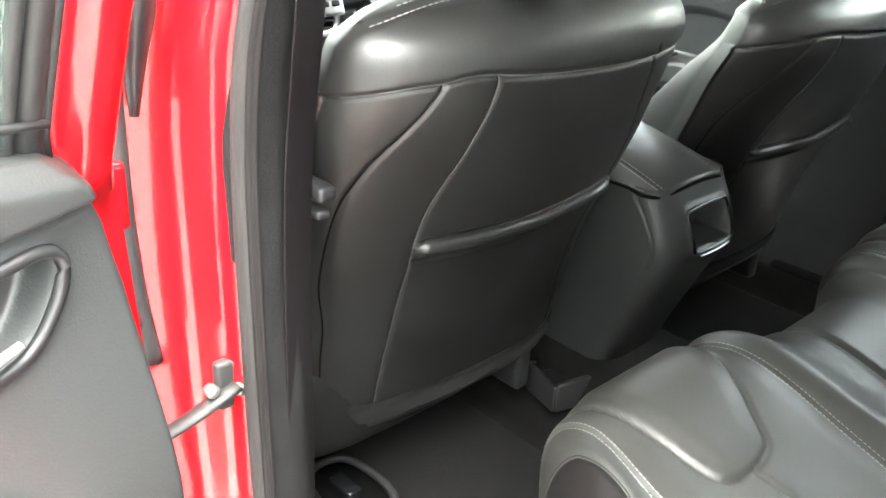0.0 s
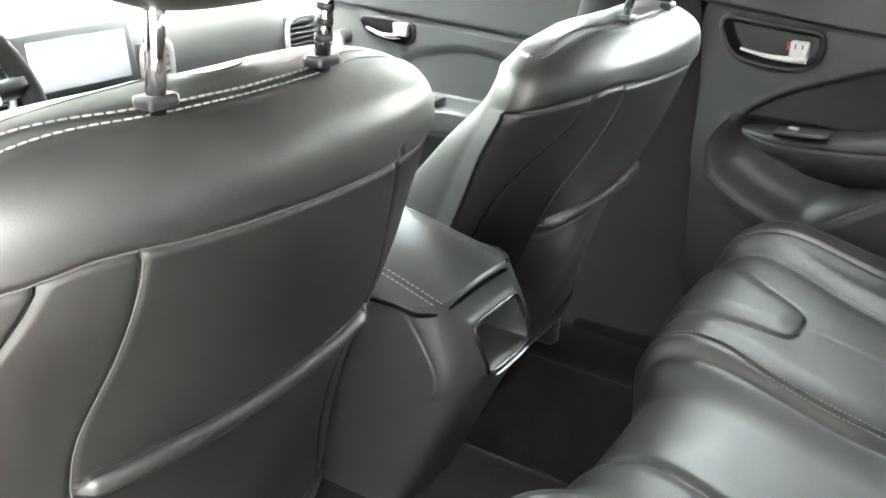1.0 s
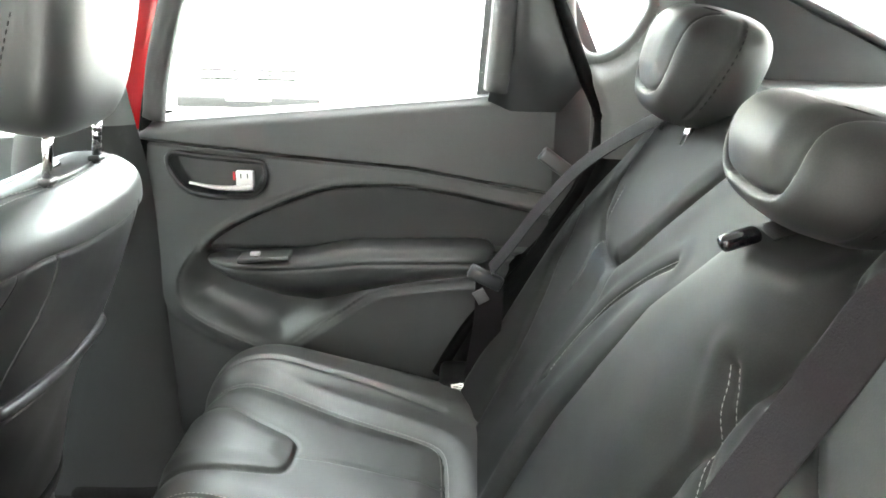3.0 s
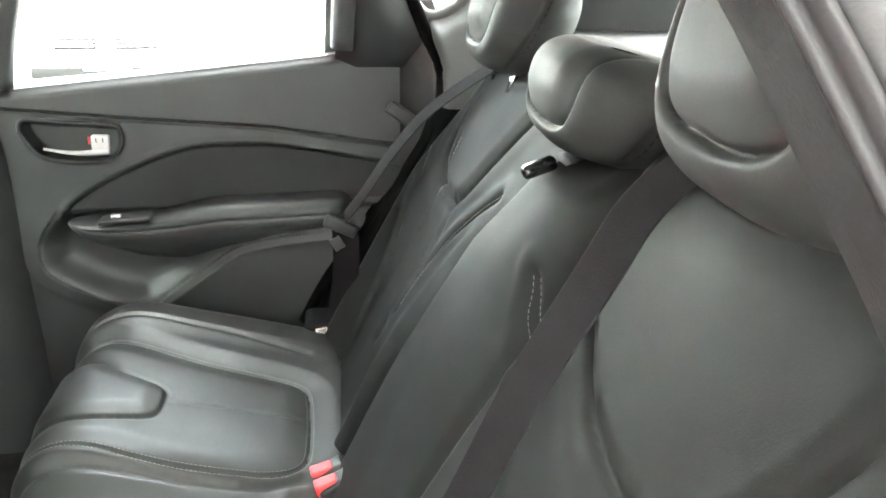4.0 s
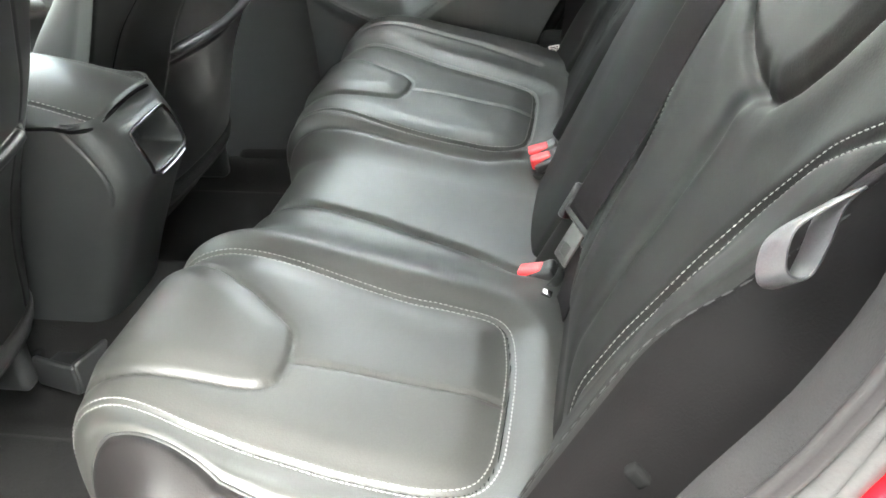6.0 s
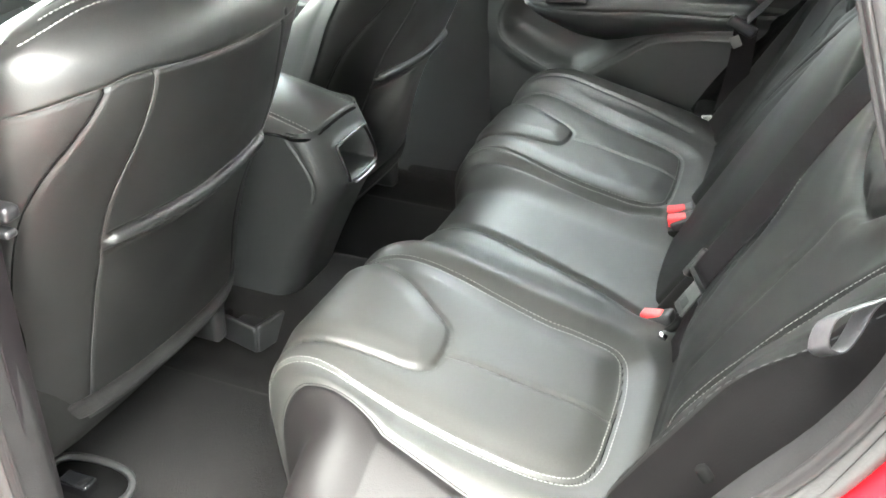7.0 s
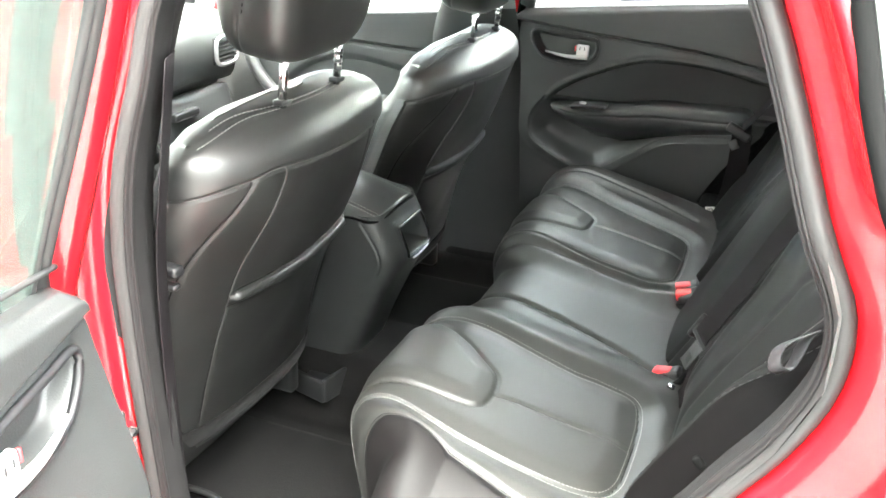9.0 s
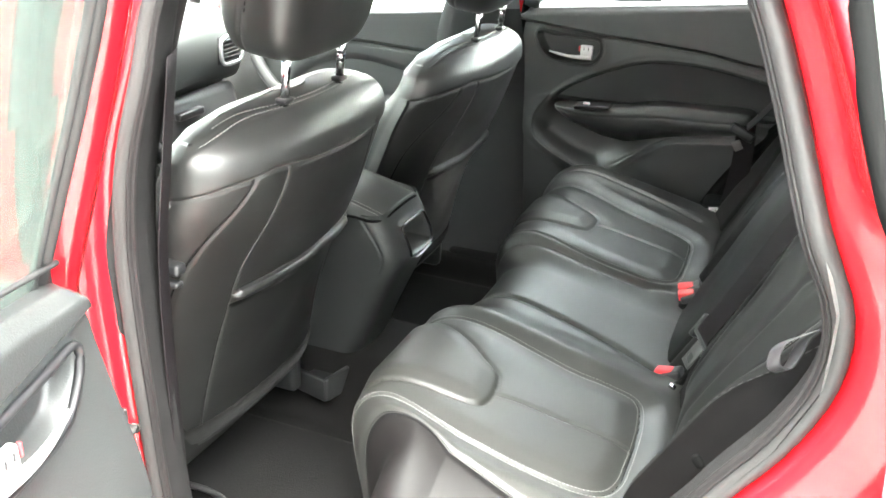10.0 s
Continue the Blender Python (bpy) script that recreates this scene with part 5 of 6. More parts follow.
pull = curve_pts([(0.79, 1.125, 0.80), (0.745, 1.115, 0.795), (0.735, 1.07, 0.735), (0.735, 1.00, 0.68), (0.74, 0.90, 0.655), (0.775, 0.84, 0.652)], 40)
part("pull_handle", tube("pull_handle", pull, 0.017, 10), PLASTIC, fdoor, "dark pull handle")
bz2 = curve_pts([(1.085, 0.845), (1.07, 0.822), (1.04, 0.808), (0.975, 0.803), (0.953, 0.813), (0.95, 0.835), (0.965, 0.846), (1.03, 0.848)], 40, True)
part("handle_bezel", tube("handle_bezel", [(0.797, y, z) for y, z in bz2], 0.0045, 8, True), PLASTIC_BLACK, fdoor)
# black plate paints the shaded hollow behind the handle
part("handle_cup", slab([(y, z) for y, z in bz2], "x", 0.791, 0.80), VOID, fdoor)
part("door_handle", tube("door_handle", [(0.786, 1.065 - 0.09 * t, 0.828 - 0.012 * math.sin(t * 2.6)) for t in np.linspace(0, 1, 12)], [0.004 + 0.005 * t for t in np.linspace(0, 1, 12)], 8), CHROME, fdoor, "chrome door handle")
part("lock_button", rbox((0.014, 0.036, 0.028), (0.788, 0.975, 0.833), 0.004), SATIN, fdoor)
part("switch_plate", rbox((0.04, 0.16, 0.008), (0.755, 0.93, 0.708), 0.003), PLASTIC_BLACK, fdoor)
for k in range(2):
    part("window_switch", rbox((0.016, 0.022, 0.008), (0.75, 0.94 + 0.035 * k, 0.714), 0.003), SATIN, fdoor)
part("pane", slab([(0.45, 0.97), (1.32, 0.88), (1.28, 1.0), (0.98, 1.22), (0.75, 1.33), (0.36, 1.36)], "x", 0.812, 0.816), SHADED, fdoor, "clear side glass", smooth=False)
part("window_frame", tube("window_frame", curve_pts([(0.80, 1.36, 0.89), (0.78, 1.28, 1.02), (0.74, 1.0, 1.23), (0.70, 0.75, 1.34), (0.68, 0.40, 1.37)], 40), 0.018, 8), RUBBER, fdoor)
part("outer_skin", slab([(0.40, 0.40), (0.40, 0.965), (1.42, 0.87), (1.45, 0.60), (1.42, 0.40)], "x", 0.86, 0.88), RED, fdoor, "red outer door skin")
# wing mirror
mirror = thing("wing_mirror", "door mirror with red housing and bright glass", "mirror")
mc = curve_pts([(1.36, 0.90), (1.33, 0.865), (1.24, 0.862), (1.14, 0.88), (1.115, 0.92), (1.13, 0.965), (1.22, 0.975), (1.33, 0.955)], 40, True)
X = np.stack([np.c_[np.full(40, 1.0 + dx), 1.235 + (mc[:, 0] - 1.235) * k, 0.918 + (mc[:, 1] - 0.918) * k] for dx, k in ((0.004, 0.96), (-0.004, 1.0), (0.0, 1.06), (0.04, 1.08), (0.09, 0.9), (0.12, 0.5), (0.125, 0.05))], 1)
part("housing", sheet("housing", X[..., 0], X[..., 1] + 0.3 * (X[..., 0] - 1.0), X[..., 2], wrap_u=True), PLASTIC_BLACK, mirror, "dark mirror housing")
glass_face = slab([(1.235 + (y - 1.235) * 0.97, 0.918 + (z - 0.918) * 0.97) for y, z in mc], "x", 0.998, 1.001)
for v in glass_face.verts:
    v.co.x += 0.45 * (v.co.z - 0.918)
part("mirror_glass", glass_face, CHROME, mirror, "bright mirror glass", smooth=False)
part("rim", tube("rim", [(0.996, 1.235 + (y - 1.235) * 1.04, 0.918 + (z - 0.918) * 1.04) for y, z in mc], 0.010, 8, True), VOID, mirror, "black mirror rim")
part("stalk", rod((0.86, 1.30, 0.89), (1.03, 1.28, 0.90), 0.025), RED, mirror)

# ---- left rear door, standing open ----
open_door = thing("open_rear_door", "open left rear car door with dark trim and silver handle", "car door")
door_trim(-1, open_door, 0.745)
part("glass_gasket", tube("glass_gasket", [(-0.757, y, 1.012 + (0.306 - y) * 0.105) for y in np.linspace(0.31, -0.34, 20)], 0.003, 8), RUBBER, open_door)
OUT_DOOR = [(0.385, 0.40), (0.395, 0.70), (0.375, 0.985), (-0.36, 1.06), (-0.40, 0.98), (-0.37, 0.88), (-0.28, 0.74), (-0.20, 0.62), (-0.12, 0.40)]
part("outer_skin", slab(OUT_DOOR, "x", -0.872, -0.86, 0.004), RED, open_door, "red outer door skin")
part("door_shell", slab([(-0.04 + (y + 0.04) * 0.985, 0.72 + (z - 0.72) * 0.985) for y, z in OUT_DOOR], "x", -0.858, -0.782, 0.012), RED, open_door, "red painted door shell")
FRAME_O = curve_pts([(0.288, 0.985), (0.288, 1.08), (0.288, 1.18), (0.280, 1.27), (0.24, 1.335), (0.17, 1.36), (0.0, 1.375), (-0.13, 1.365), (-0.235, 1.30), (-0.245, 1.20), (-0.238, 1.06)], 70)
part("window_frame", tube("window_frame", [(-0.770 + 0.36 * max(z - 1.0, 0), y, z) for y, z in FRAME_O], 0.006, 8), RUBBER, open_door, "black window rubber")
part("frame_trim", tube("frame_trim", [(-0.772 + 0.36 * max(z - 1.0, 0), y * 1.04 + 0.004, z + 0.05 * max(z - 1.2, 0)) for y, z in FRAME_O], 0.009, 10, flat=1.2), SEAL, open_door, "grey frame trim")
part("frame_trim", tube("frame_trim", [(-0.773 + 0.36 * max(z - 1.0, 0), y * 1.075 + 0.007, z + 0.08 * max(z - 1.2, 0)) for y, z in FRAME_O], 0.004, 8), RUBBER, open_door)
part("outer_frame", tube("outer_frame", [(-0.790 + 0.36 * max(z - 1.0, 0), y * 1.10 + 0.030, 0.97 + (z - 1.0) * 1.12) for y, z in FRAME_O], 0.024, 10, flat=1.0), RED, open_door, "red window frame")
leaning = slab([(0.288, 0.985), (0.288, 1.18), (0.28, 1.27), (0.24, 1.335), (0.17, 1.36), (0.0, 1.375), (-0.13, 1.365), (-0.24, 1.30), (-0.24, 1.05)], "x", -0.774, -0.770)
for v in leaning.verts:
    v.co.x += 0.36 * max(v.co.z - 1.0, 0)
part("pane", leaning, TINTED, open_door, "tinted side glass", smooth=False).visible_shadow = False
HINGE = Matrix.Translation((-0.872, 0.36, -0.010)) @ Matrix.Rotation(radians(-76), 4, "Z") @ Matrix.Translation((0.88, -0.36, 0))
open_door.matrix_basis = HINGE
# door check strap and hinges on the pillar
strap = thing("door_check_strap", "dark steel door check strap bolted to the red pillar", "bracket")
part("arm", tube("arm", curve_pts([(-0.715, 0.338, 0.690), (-0.735, 0.336, 0.684), (-0.765, 0.338, 0.672), (-0.80, 0.345, 0.66), (-0.84, 0.36, 0.655)], 16), 0.013, 6, flat=0.35), RUBBER, strap)
part("plate", rbox((0.03, 0.012, 0.05), (-0.716, 0.346, 0.690), 0.004), RUBBER, strap, "black mounting plate")
for dz in (-0.014, 0.014):
    part("bolt", rod((-0.726 - dz, 0.343, 0.69 + dz * 0.3), (-0.726 - dz, 0.331, 0.69 + dz * 0.3), 0.0065, 6, 0.001), STEEL, strap, "zinc bolt")
for z in (0.90, 0.58):
    h = part("hinge", rbox((0.05, 0.014, 0.055), (-0.825, 0.340, z), 0.005), RED, left_side, "red painted door hinge")
    part("knuckle", rod((-0.865, 0.345, z - 0.03), (-0.865, 0.345, z + 0.03), 0.011, 12, 0.002), RED, h)
loom = thing("wiring_sleeve", "black rubber wiring sleeve between pillar and door", "cable sleeve")
part("sleeve", tube("sleeve", curve_pts([(-0.80, 0.345, 0.80), (-0.83, 0.35, 0.79), (-0.86, 0.355, 0.785), (-0.885, 0.36, 0.785)], 40), [0.015 + 0.003 * (i % 3) for i in range(40)], 10), RUBBER, loom)

part("weather_strip", tube("weather_strip", curve_pts([(-0.775, 0.376, 0.72), (-0.784, 0.38, 0.80), (-0.788, 0.38, 0.90), (-0.784, 0.378, 1.03), (-0.765, 0.35, 1.20), (-0.74, 0.31, 1.33)], 40), 0.011, 8, flat=0.7), RUBBER, left_side, "black rubber weather strip")
# black tube added to paint the darkness of the gap beside the pillar
part("gap_filler", tube("gap_filler", curve_pts([(-0.762, 0.395, 0.94), (-0.757, 0.395, 1.0), (-0.745, 0.375, 1.15), (-0.72, 0.32, 1.32)], 24), [0.004 + 0.012 * min(1, i / 5) for i in range(24)], 8), PLASTIC_BLACK, left_side, "black tube painting the dark gap at the pillar")

# left B pillar inner trim
part("inner_pillar", tube("inner_pillar", curve_pts([(-0.680, 0.37, 0.30), (-0.680, 0.37, 0.6), (-0.678, 0.362, 0.9), (-0.66, 0.33, 1.1), (-0.62, 0.26, 1.36)], 40), 0.040, 14), FLOCK, left_side, "dark flocked pillar cover")
# left front door: outer skin, trim and glass
ldoor = tagged(thing("door_3", "closed left front car door, red outside and dark inside", "car door"), kind="structure")
part("trim_panel", slab([(0.46, 0.36), (0.46, 0.97), (1.42, 0.875), (1.42, 0.36)], "x", -0.80, -0.775, 0.01), PLASTIC_SOFT, ldoor)
part("outer_skin", slab([(0.435, 0.40), (0.435, 0.985), (1.45, 0.88), (1.47, 0.60), (1.45, 0.40)], "x", -0.885, -0.862, 0.006), RED, ldoor, "red outer door skin")
part("pane", slab([(0.46, 0.97), (1.32, 0.88), (1.28, 1.0), (0.98, 1.22), (0.75, 1.33), (0.38, 1.36)], "x", -0.816, -0.812), SHADED, ldoor, "clear side glass", smooth=False).visible_shadow = False
part("window_frame", tube("window_frame", curve_pts([(-0.80, 1.36, 0.89), (-0.78, 1.28, 1.02), (-0.74, 1.0, 1.23), (-0.70, 0.75, 1.34), (-0.68, 0.40, 1.37)], 40), 0.02, 8), RUBBER, ldoor)
# left rear pillar, inside and outside, round its small window
QO = [tuple(p) for p in curve_pts([(-0.362, 1.275), (-0.374, 1.225), (-0.390, 1.175), (-0.412, 1.125), (-0.440, 1.095), (-0.48, 1.11), (-0.53, 1.17), (-0.555, 1.23), (-0.52, 1.29), (-0.44, 1.315), (-0.38, 1.305)], 60, True)]
rear_pillar(-1, left_side, [(-0.455 + (y + 0.455) * 0.94, 1.205 + (z - 1.205) * 0.94) for y, z in QO])
slim = 1 - 0.62 * ease((OPENING[:, 1] - 1.04) / 0.09) * ease((-0.18 - OPENING[:, 0]) / 0.1)
DOORHOLE = [tuple(p) for p in OPENING + (widened(0.112) - OPENING) * slim[:, None]]
GY, GZ = np.meshgrid(np.linspace(-0.26, -1.05, 120), np.linspace(0.99, 1.40, 80), indexing="ij")
GX = 0.845 - 0.33 * np.clip(GZ - 1.0, 0, 0.45) - 0.05 * np.clip((-GY - 0.45) / 0.6, 0, 1) ** 2
out = ~inside(GY, GZ, QO) & ~inside(GY, GZ, DOORHOLE)
bm = bmesh.new()
gv = [[bm.verts.new((-GX[a, b], GY[a, b], GZ[a, b])) for b in range(80)] for a in range(120)]
for a in range(119):
    for b in range(79):
        if out[a, b] and out[a + 1, b] and out[a, b + 1] and out[a + 1, b + 1]:
            bm.faces.new((gv[a][b], gv[a + 1][b], gv[a + 1][b + 1], gv[a][b + 1]))
bmesh.ops.delete(bm, geom=[v for v in bm.verts if not v.link_faces], context="VERTS")
part("pillar_panel", bm, RED, left_side, "red outer rear pillar panel")
part("window_rubber", tube("window_rubber", [(-(0.848 - 0.33 * max(z - 1.0, 0) - 0.05 * max((-y - 0.45) / 0.6, 0) ** 2), y, z) for y, z in QO], 0.008, 8, True), VOID, left_side, "black rubber round the quarter window")
pane_l = slab(QO, "x", -0.838, -0.842)
for v in pane_l.verts:
    v.co.x += 0.33 * max(v.co.z - 1.0, 0)
# the pane's pale diffuse part paints the outside reflected in it
part("pane", pane_l, TINTED, left_side, "small quarter window", smooth=False).visible_shadow = False

# rear shelf, rear window, windscreen
shelf = tagged(obj("parcel_shelf", slab([(-0.66, -0.60), (0.66, -0.60), (0.62, -1.02), (-0.62, -1.02)], "z", 1.07, 1.098, 0.008), PILLAR), "grey parcel shelf behind the rear seat", "shelf")
stop_lamp = thing("shelf_stop_lamp", "dark high brake lamp on the parcel shelf", "lamp", at=(0.05, -0.80, 1.098))
part("housing", rbox((0.16, 0.12, 0.045), (0, 0, 0.022), 0.018, seg=3), PLASTIC_BLACK, stop_lamp)
part("lens", rbox((0.13, 0.01, 0.025), (0, -0.062, 0.022), 0.004), REDPLASTIC, stop_lamp)
def screen(name, label, pts):
    bm = bmesh.new()
    bm.faces.new([bm.verts.new(p) for p in pts])
    ob = obj(name, bm, SHADED if name == "window_2" else CLEAR, None, "", False)
    md = ob.modifiers.new("thick", "SOLIDIFY")
    md.thickness = 0.004
    ob.visible_shadow = False
    return tagged(ob, label, "car window", kind="structure")
screen("window_1", "clear rear window", [(-0.62, -1.06, 1.05), (0.62, -1.06, 1.05), (0.54, -0.62, 1.345), (-0.54, -0.62, 1.345)])
screen("window_2", "clear windscreen", [(-0.70, 1.72, 0.90), (0.70, 1.72, 0.90), (0.58, 0.92, 1.36), (-0.58, 0.92, 1.36)])
# ---- dashboard and steering wheel ----
dash = thing("dashboard", "grey dashboard with centre touch screen, silver vents and chrome knobs", "dashboard")
X, V = np.meshgrid(np.linspace(-0.76, 0.76, 90), np.linspace(0, 1, 60), indexing="ij")
prof = curve_pts([(1.74, 0.90), (1.50, 0.925), (1.28, 0.945), (1.16, 0.938), (1.105, 0.915), (1.09, 0.87), (1.095, 0.80), (1.115, 0.755), (1.16, 0.74), (1.20, 0.62), (1.26, 0.48), (1.32, 0.34)], 60)
Yd = prof[:, 0][None, :] + 0.08 * (np.abs(X) / 0.76) ** 2
Zd = prof[:, 1][None, :] + 0 * X - 0.03 * ease((np.abs(X) - 0.5) / 0.25)
part("panel", sheet("panel", X, Yd, Zd), SILVERDASH, dash, "grey soft dashboard panel")
glove = part("glove_box", rbox((0.44, 0.06, 0.15), (0.46, 1.155, 0.655), 0.025, Matrix.Rotation(radians(-14), 4, "X"), 3), PLASTIC, dash, "dark glove box lid")
part("glove_handle", rbox((0.10, 0.02, 0.02), (0.44, 1.118, 0.695), 0.005), PLASTIC_BLACK, glove)
part("screen_bezel", rbox((0.215, 0.03, 0.105), (0.072, 1.082, 0.866), 0.012, Matrix.Rotation(radians(-8), 4, "X"), 3), PLASTIC_BLACK, dash, "black screen surround")
part("screen", rbox((0.172, 0.006, 0.074), (0.072, 1.064, 0.868), 0.003, Matrix.Rotation(radians(-8), 4, "X")), SCREEN, dash, "glossy touch screen")
stack = part("centre_stack", rbox((0.24, 0.08, 0.30), (0.11, 1.13, 0.65), 0.03, Matrix.Rotation(radians(-10), 4, "X"), 3), SILVERDASH, dash, "grey centre stack")
for x, z in ((0.132, 0.663), (0.198, 0.690), (0.112, 0.588)):
    part("knob_ring", rod((x, 1.085, z), (x, 1.068, z - 0.003), 0.024, 24, 0.003), CHROME, stack, "chrome knob ring")
    part("knob", rod((x, 1.070, z - 0.003), (x, 1.045, z - 0.008), 0.017, 20, 0.003), SATIN, stack, "silver climate knob")


def vent(x, z, w, h, y):
    ring_ = [(x + w / 2 * sp_(math.cos(a)), y, z + h / 2 * sp_(math.sin(a))) for a in np.linspace(0, 2 * math.pi, 40, endpoint=False)]
    v = part("air_vent", tube("air_vent", ring_, 0.006, 8, True, up=(0, 1, 0)), SATIN, dash, "silver vent surround")
    part("vent_back", rbox((w * 0.96, 0.004, h * 0.96), (x, y + 0.012, z), 0.001), PLASTIC_BLACK, v)
    for k in range(6):
        part("slat", rbox((w * 0.92, 0.014, 0.0035), (x, y + 0.004, z - h * 0.36 + h * 0.145 * k), 0.001, Matrix.Rotation(radians(20), 4, "X")), PLASTIC, v)


def sp_(v):
    return math.copysign(abs(v) ** 0.55, v)


vent(-0.075, 0.845, 0.06, 0.085, 1.070)
vent(0.222, 0.832, 0.06, 0.085, 1.070)
vent(0.655, 0.822, 0.095, 0.075, 1.130)
vent(-0.66, 0.83, 0.095, 0.075, 1.130)
part("cluster_hood", rbox((0.36, 0.16, 0.06), (-0.34, 1.15, 0.945), 0.028, seg=3), PLASTIC, dash, "dark instrument hood")
part("cluster", rbox((0.32, 0.02, 0.11), (-0.34, 1.085, 0.885), 0.01), GLOSS_BLACK, dash, "dark instrument cluster")
for x in (-0.41, -0.27):
    part("gauge_ring", tube("gauge_ring", [(x + 0.045 * math.cos(a), 1.072, 0.885 + 0.045 * math.sin(a)) for a in np.linspace(0, 2 * math.pi, 32, endpoint=False)], 0.003, 6, True, up=(0, 1, 0)), CHROME, dash, "chrome gauge ring")

wheel = thing("steering_wheel", "dark grey leather steering wheel with silver spokes", "steering wheel", at=(-0.300, 0.87, 0.875))
wheel.rotation_euler = (radians(-24), 0, 0)
wheel.scale = (0.86, 0.86, 0.86)
part("rim", tube("rim", [(0.188 * math.cos(a), 0, 0.188 * math.sin(a)) for a in np.linspace(0, 2 * math.pi, 72, endpoint=False)], 0.0165, 12, True, up=(0, 1, 0)), LEATHER_SHADED, wheel)
hub = part("airbag_cover", rbox((0.15, 0.045, 0.13), (0, 0.02, -0.005), 0.035, seg=4), PLASTIC, wheel, "dark airbag cover")
for sx in (-1, 1):
    part("spoke", tube("spoke", curve_pts([(sx * 0.06, 0.02, 0.02), (sx * 0.12, 0.012, 0.025), (sx * 0.18, 0.0, 0.03)], 12), 0.02, 8, flat=0.7), PLASTIC_BLACK, wheel)
    part("spoke_trim", rbox((0.06, 0.012, 0.035), (sx * 0.105, -0.006, 0.025), 0.008, seg=3), SATIN, wheel, "satin silver switch trim")
    for k in range(2):
        part("button", rbox((0.016, 0.006, 0.010), (sx * (0.092 + 0.024 * k), -0.013, 0.028), 0.002), PLASTIC_BLACK, wheel)
part("lower_spoke", rbox((0.035, 0.012, 0.12), (0, 0.008, -0.115), 0.008, seg=3), SATIN, wheel, "satin silver lower spoke")
part("emblem", slab([(-0.018, 0.018), (0.018, 0.018), (0.018, -0.006), (0, -0.02), (-0.018, -0.006)], "y", -0.008, -0.003, 0.001), SATIN, wheel, "silver shield emblem")
part("column", rod((0, 0.03, 0), (0, 0.32, 0), 0.045), PLASTIC_BLACK, wheel)
gear = thing("gear_lever", "black gear lever with chrome trim", "lever", at=(0.04, 0.93, 0.612))
part("stem", rod((0, 0, 0), (0, -0.01, 0.10), 0.012), CHROME, gear)
part("knob", rbox((0.05, 0.06, 0.05), (0, -0.012, 0.12), 0.022, seg=3), LEATHER_SHADED, gear)
part("surround", rbox((0.12, 0.22, 0.02), (0, 0.0, 0.0), 0.01), SATIN, gear)
front_tunnel = tagged(obj("front_tunnel", rbox((0.20, 0.85, 0.30), (0.02, 1.15, 0.46), 0.03, seg=3), PLASTIC_SOFT), "dark front tunnel console", "console", kind="structure")

# ---- rear belts and buckles ----
def belt_thing(name, label):
    return thing(name, label, "seat belt", "rear seat belts")


belt = belt_thing("rear_seat_belt", "black webbing rear belt hanging over the leather backrest")
p = np.array([(-0.205, -0.60, 1.085), (-0.202, -0.545, 1.098), (-0.199, -0.487, 1.086), (-0.197, -0.445, 1.05), (-0.199, -0.415, 1.0), (-0.200, -0.359, 0.90), (-0.198, -0.314, 0.80), (-0.190, -0.272, 0.71), (-0.186, -0.265, 0.692)])
part("webbing", ribbon("webbing", curve_pts(p, 70), (0.86, 0.42, 0.12), 0.043, 0.0016), WEBBING, belt)
# slack part behind the tongue
p2, _ = on_back(curve_pts([(-0.175, 0.72), (-0.178, 0.66), (-0.178, 0.60), (-0.175, 0.56)], 20), 0.006)
part("lower_webbing", ribbon("lower_webbing", p2, (0.95, 0.2, 0.0), 0.047, 0.0016), WEBBING, belt)
tongue_at = Vector((-0.182, -0.269, 0.690))
ax = Vector((0.86, 0.42, 0.12)).normalized()
dn = Vector((-0.02, 0.50, -0.86))
dn = (dn - ax * dn.dot(ax)).normalized()
nn = ax.cross(dn)
RT = Matrix((ax, dn, nn)).transposed().to_4x4()
def tong(name, bm, mat, label=""):
    bmesh.ops.transform(bm, matrix=Matrix.Translation(tongue_at) @ RT, verts=bm.verts)
    return part(name, bm, mat, belt, label)
tong("tongue_cover", rbox((0.062, 0.020, 0.012), (0, 0, 0), 0.005, seg=3), PLASTIC_BLACK, "dark plastic tongue cover")
for sx in (-1, 1):
    tong("cover_end", rbox((0.010, 0.042, 0.013), (sx * 0.029, -0.002, 0), 0.004, seg=3), PLASTIC_BLACK)
plate = rbox((0.026, 0.044, 0.003), (-0.004, 0.030, 0), 0.001)
tong("tongue_plate", plate, DARKSTEEL, "steel tongue plate")
tong("slot", rbox((0.014, 0.014, 0.0036), (-0.004, 0.038, 0), 0.001), PLASTIC_BLACK)
part("anchor_screw", rod((-0.178, -0.238, 0.592), (-0.178, -0.228, 0.596), 0.004, 8), CHROME, belt, "bright anchor screw")

rbelt = belt_thing("rear_seat_belt", "black webbing belt across the outer rear seat by the far door")
pts = curve_pts([(0.50, -0.50, 1.075), (0.52, -0.46, 1.06), (0.575, -0.37, 0.985), (0.60, -0.31, 0.91), (0.60, -0.265, 0.845), (0.585, -0.235, 0.81)], 40)
part("webbing", ribbon("webbing", pts, (0.98, 0.10, 0.20), 0.038, 0.0016), WEBBING, rbelt)
part("tongue_cover", rbox((0.02, 0.055, 0.022), (0.578, -0.228, 0.80), 0.006, Matrix.Rotation(radians(25), 4, "X")), PLASTIC_BLACK, rbelt)
part("tongue_plate", rbox((0.003, 0.018, 0.022), (0.572, -0.222, 0.772), 0.001, Matrix.Rotation(radians(-30), 4, "X")), SILVERDASH, rbelt, "steel tongue plate")
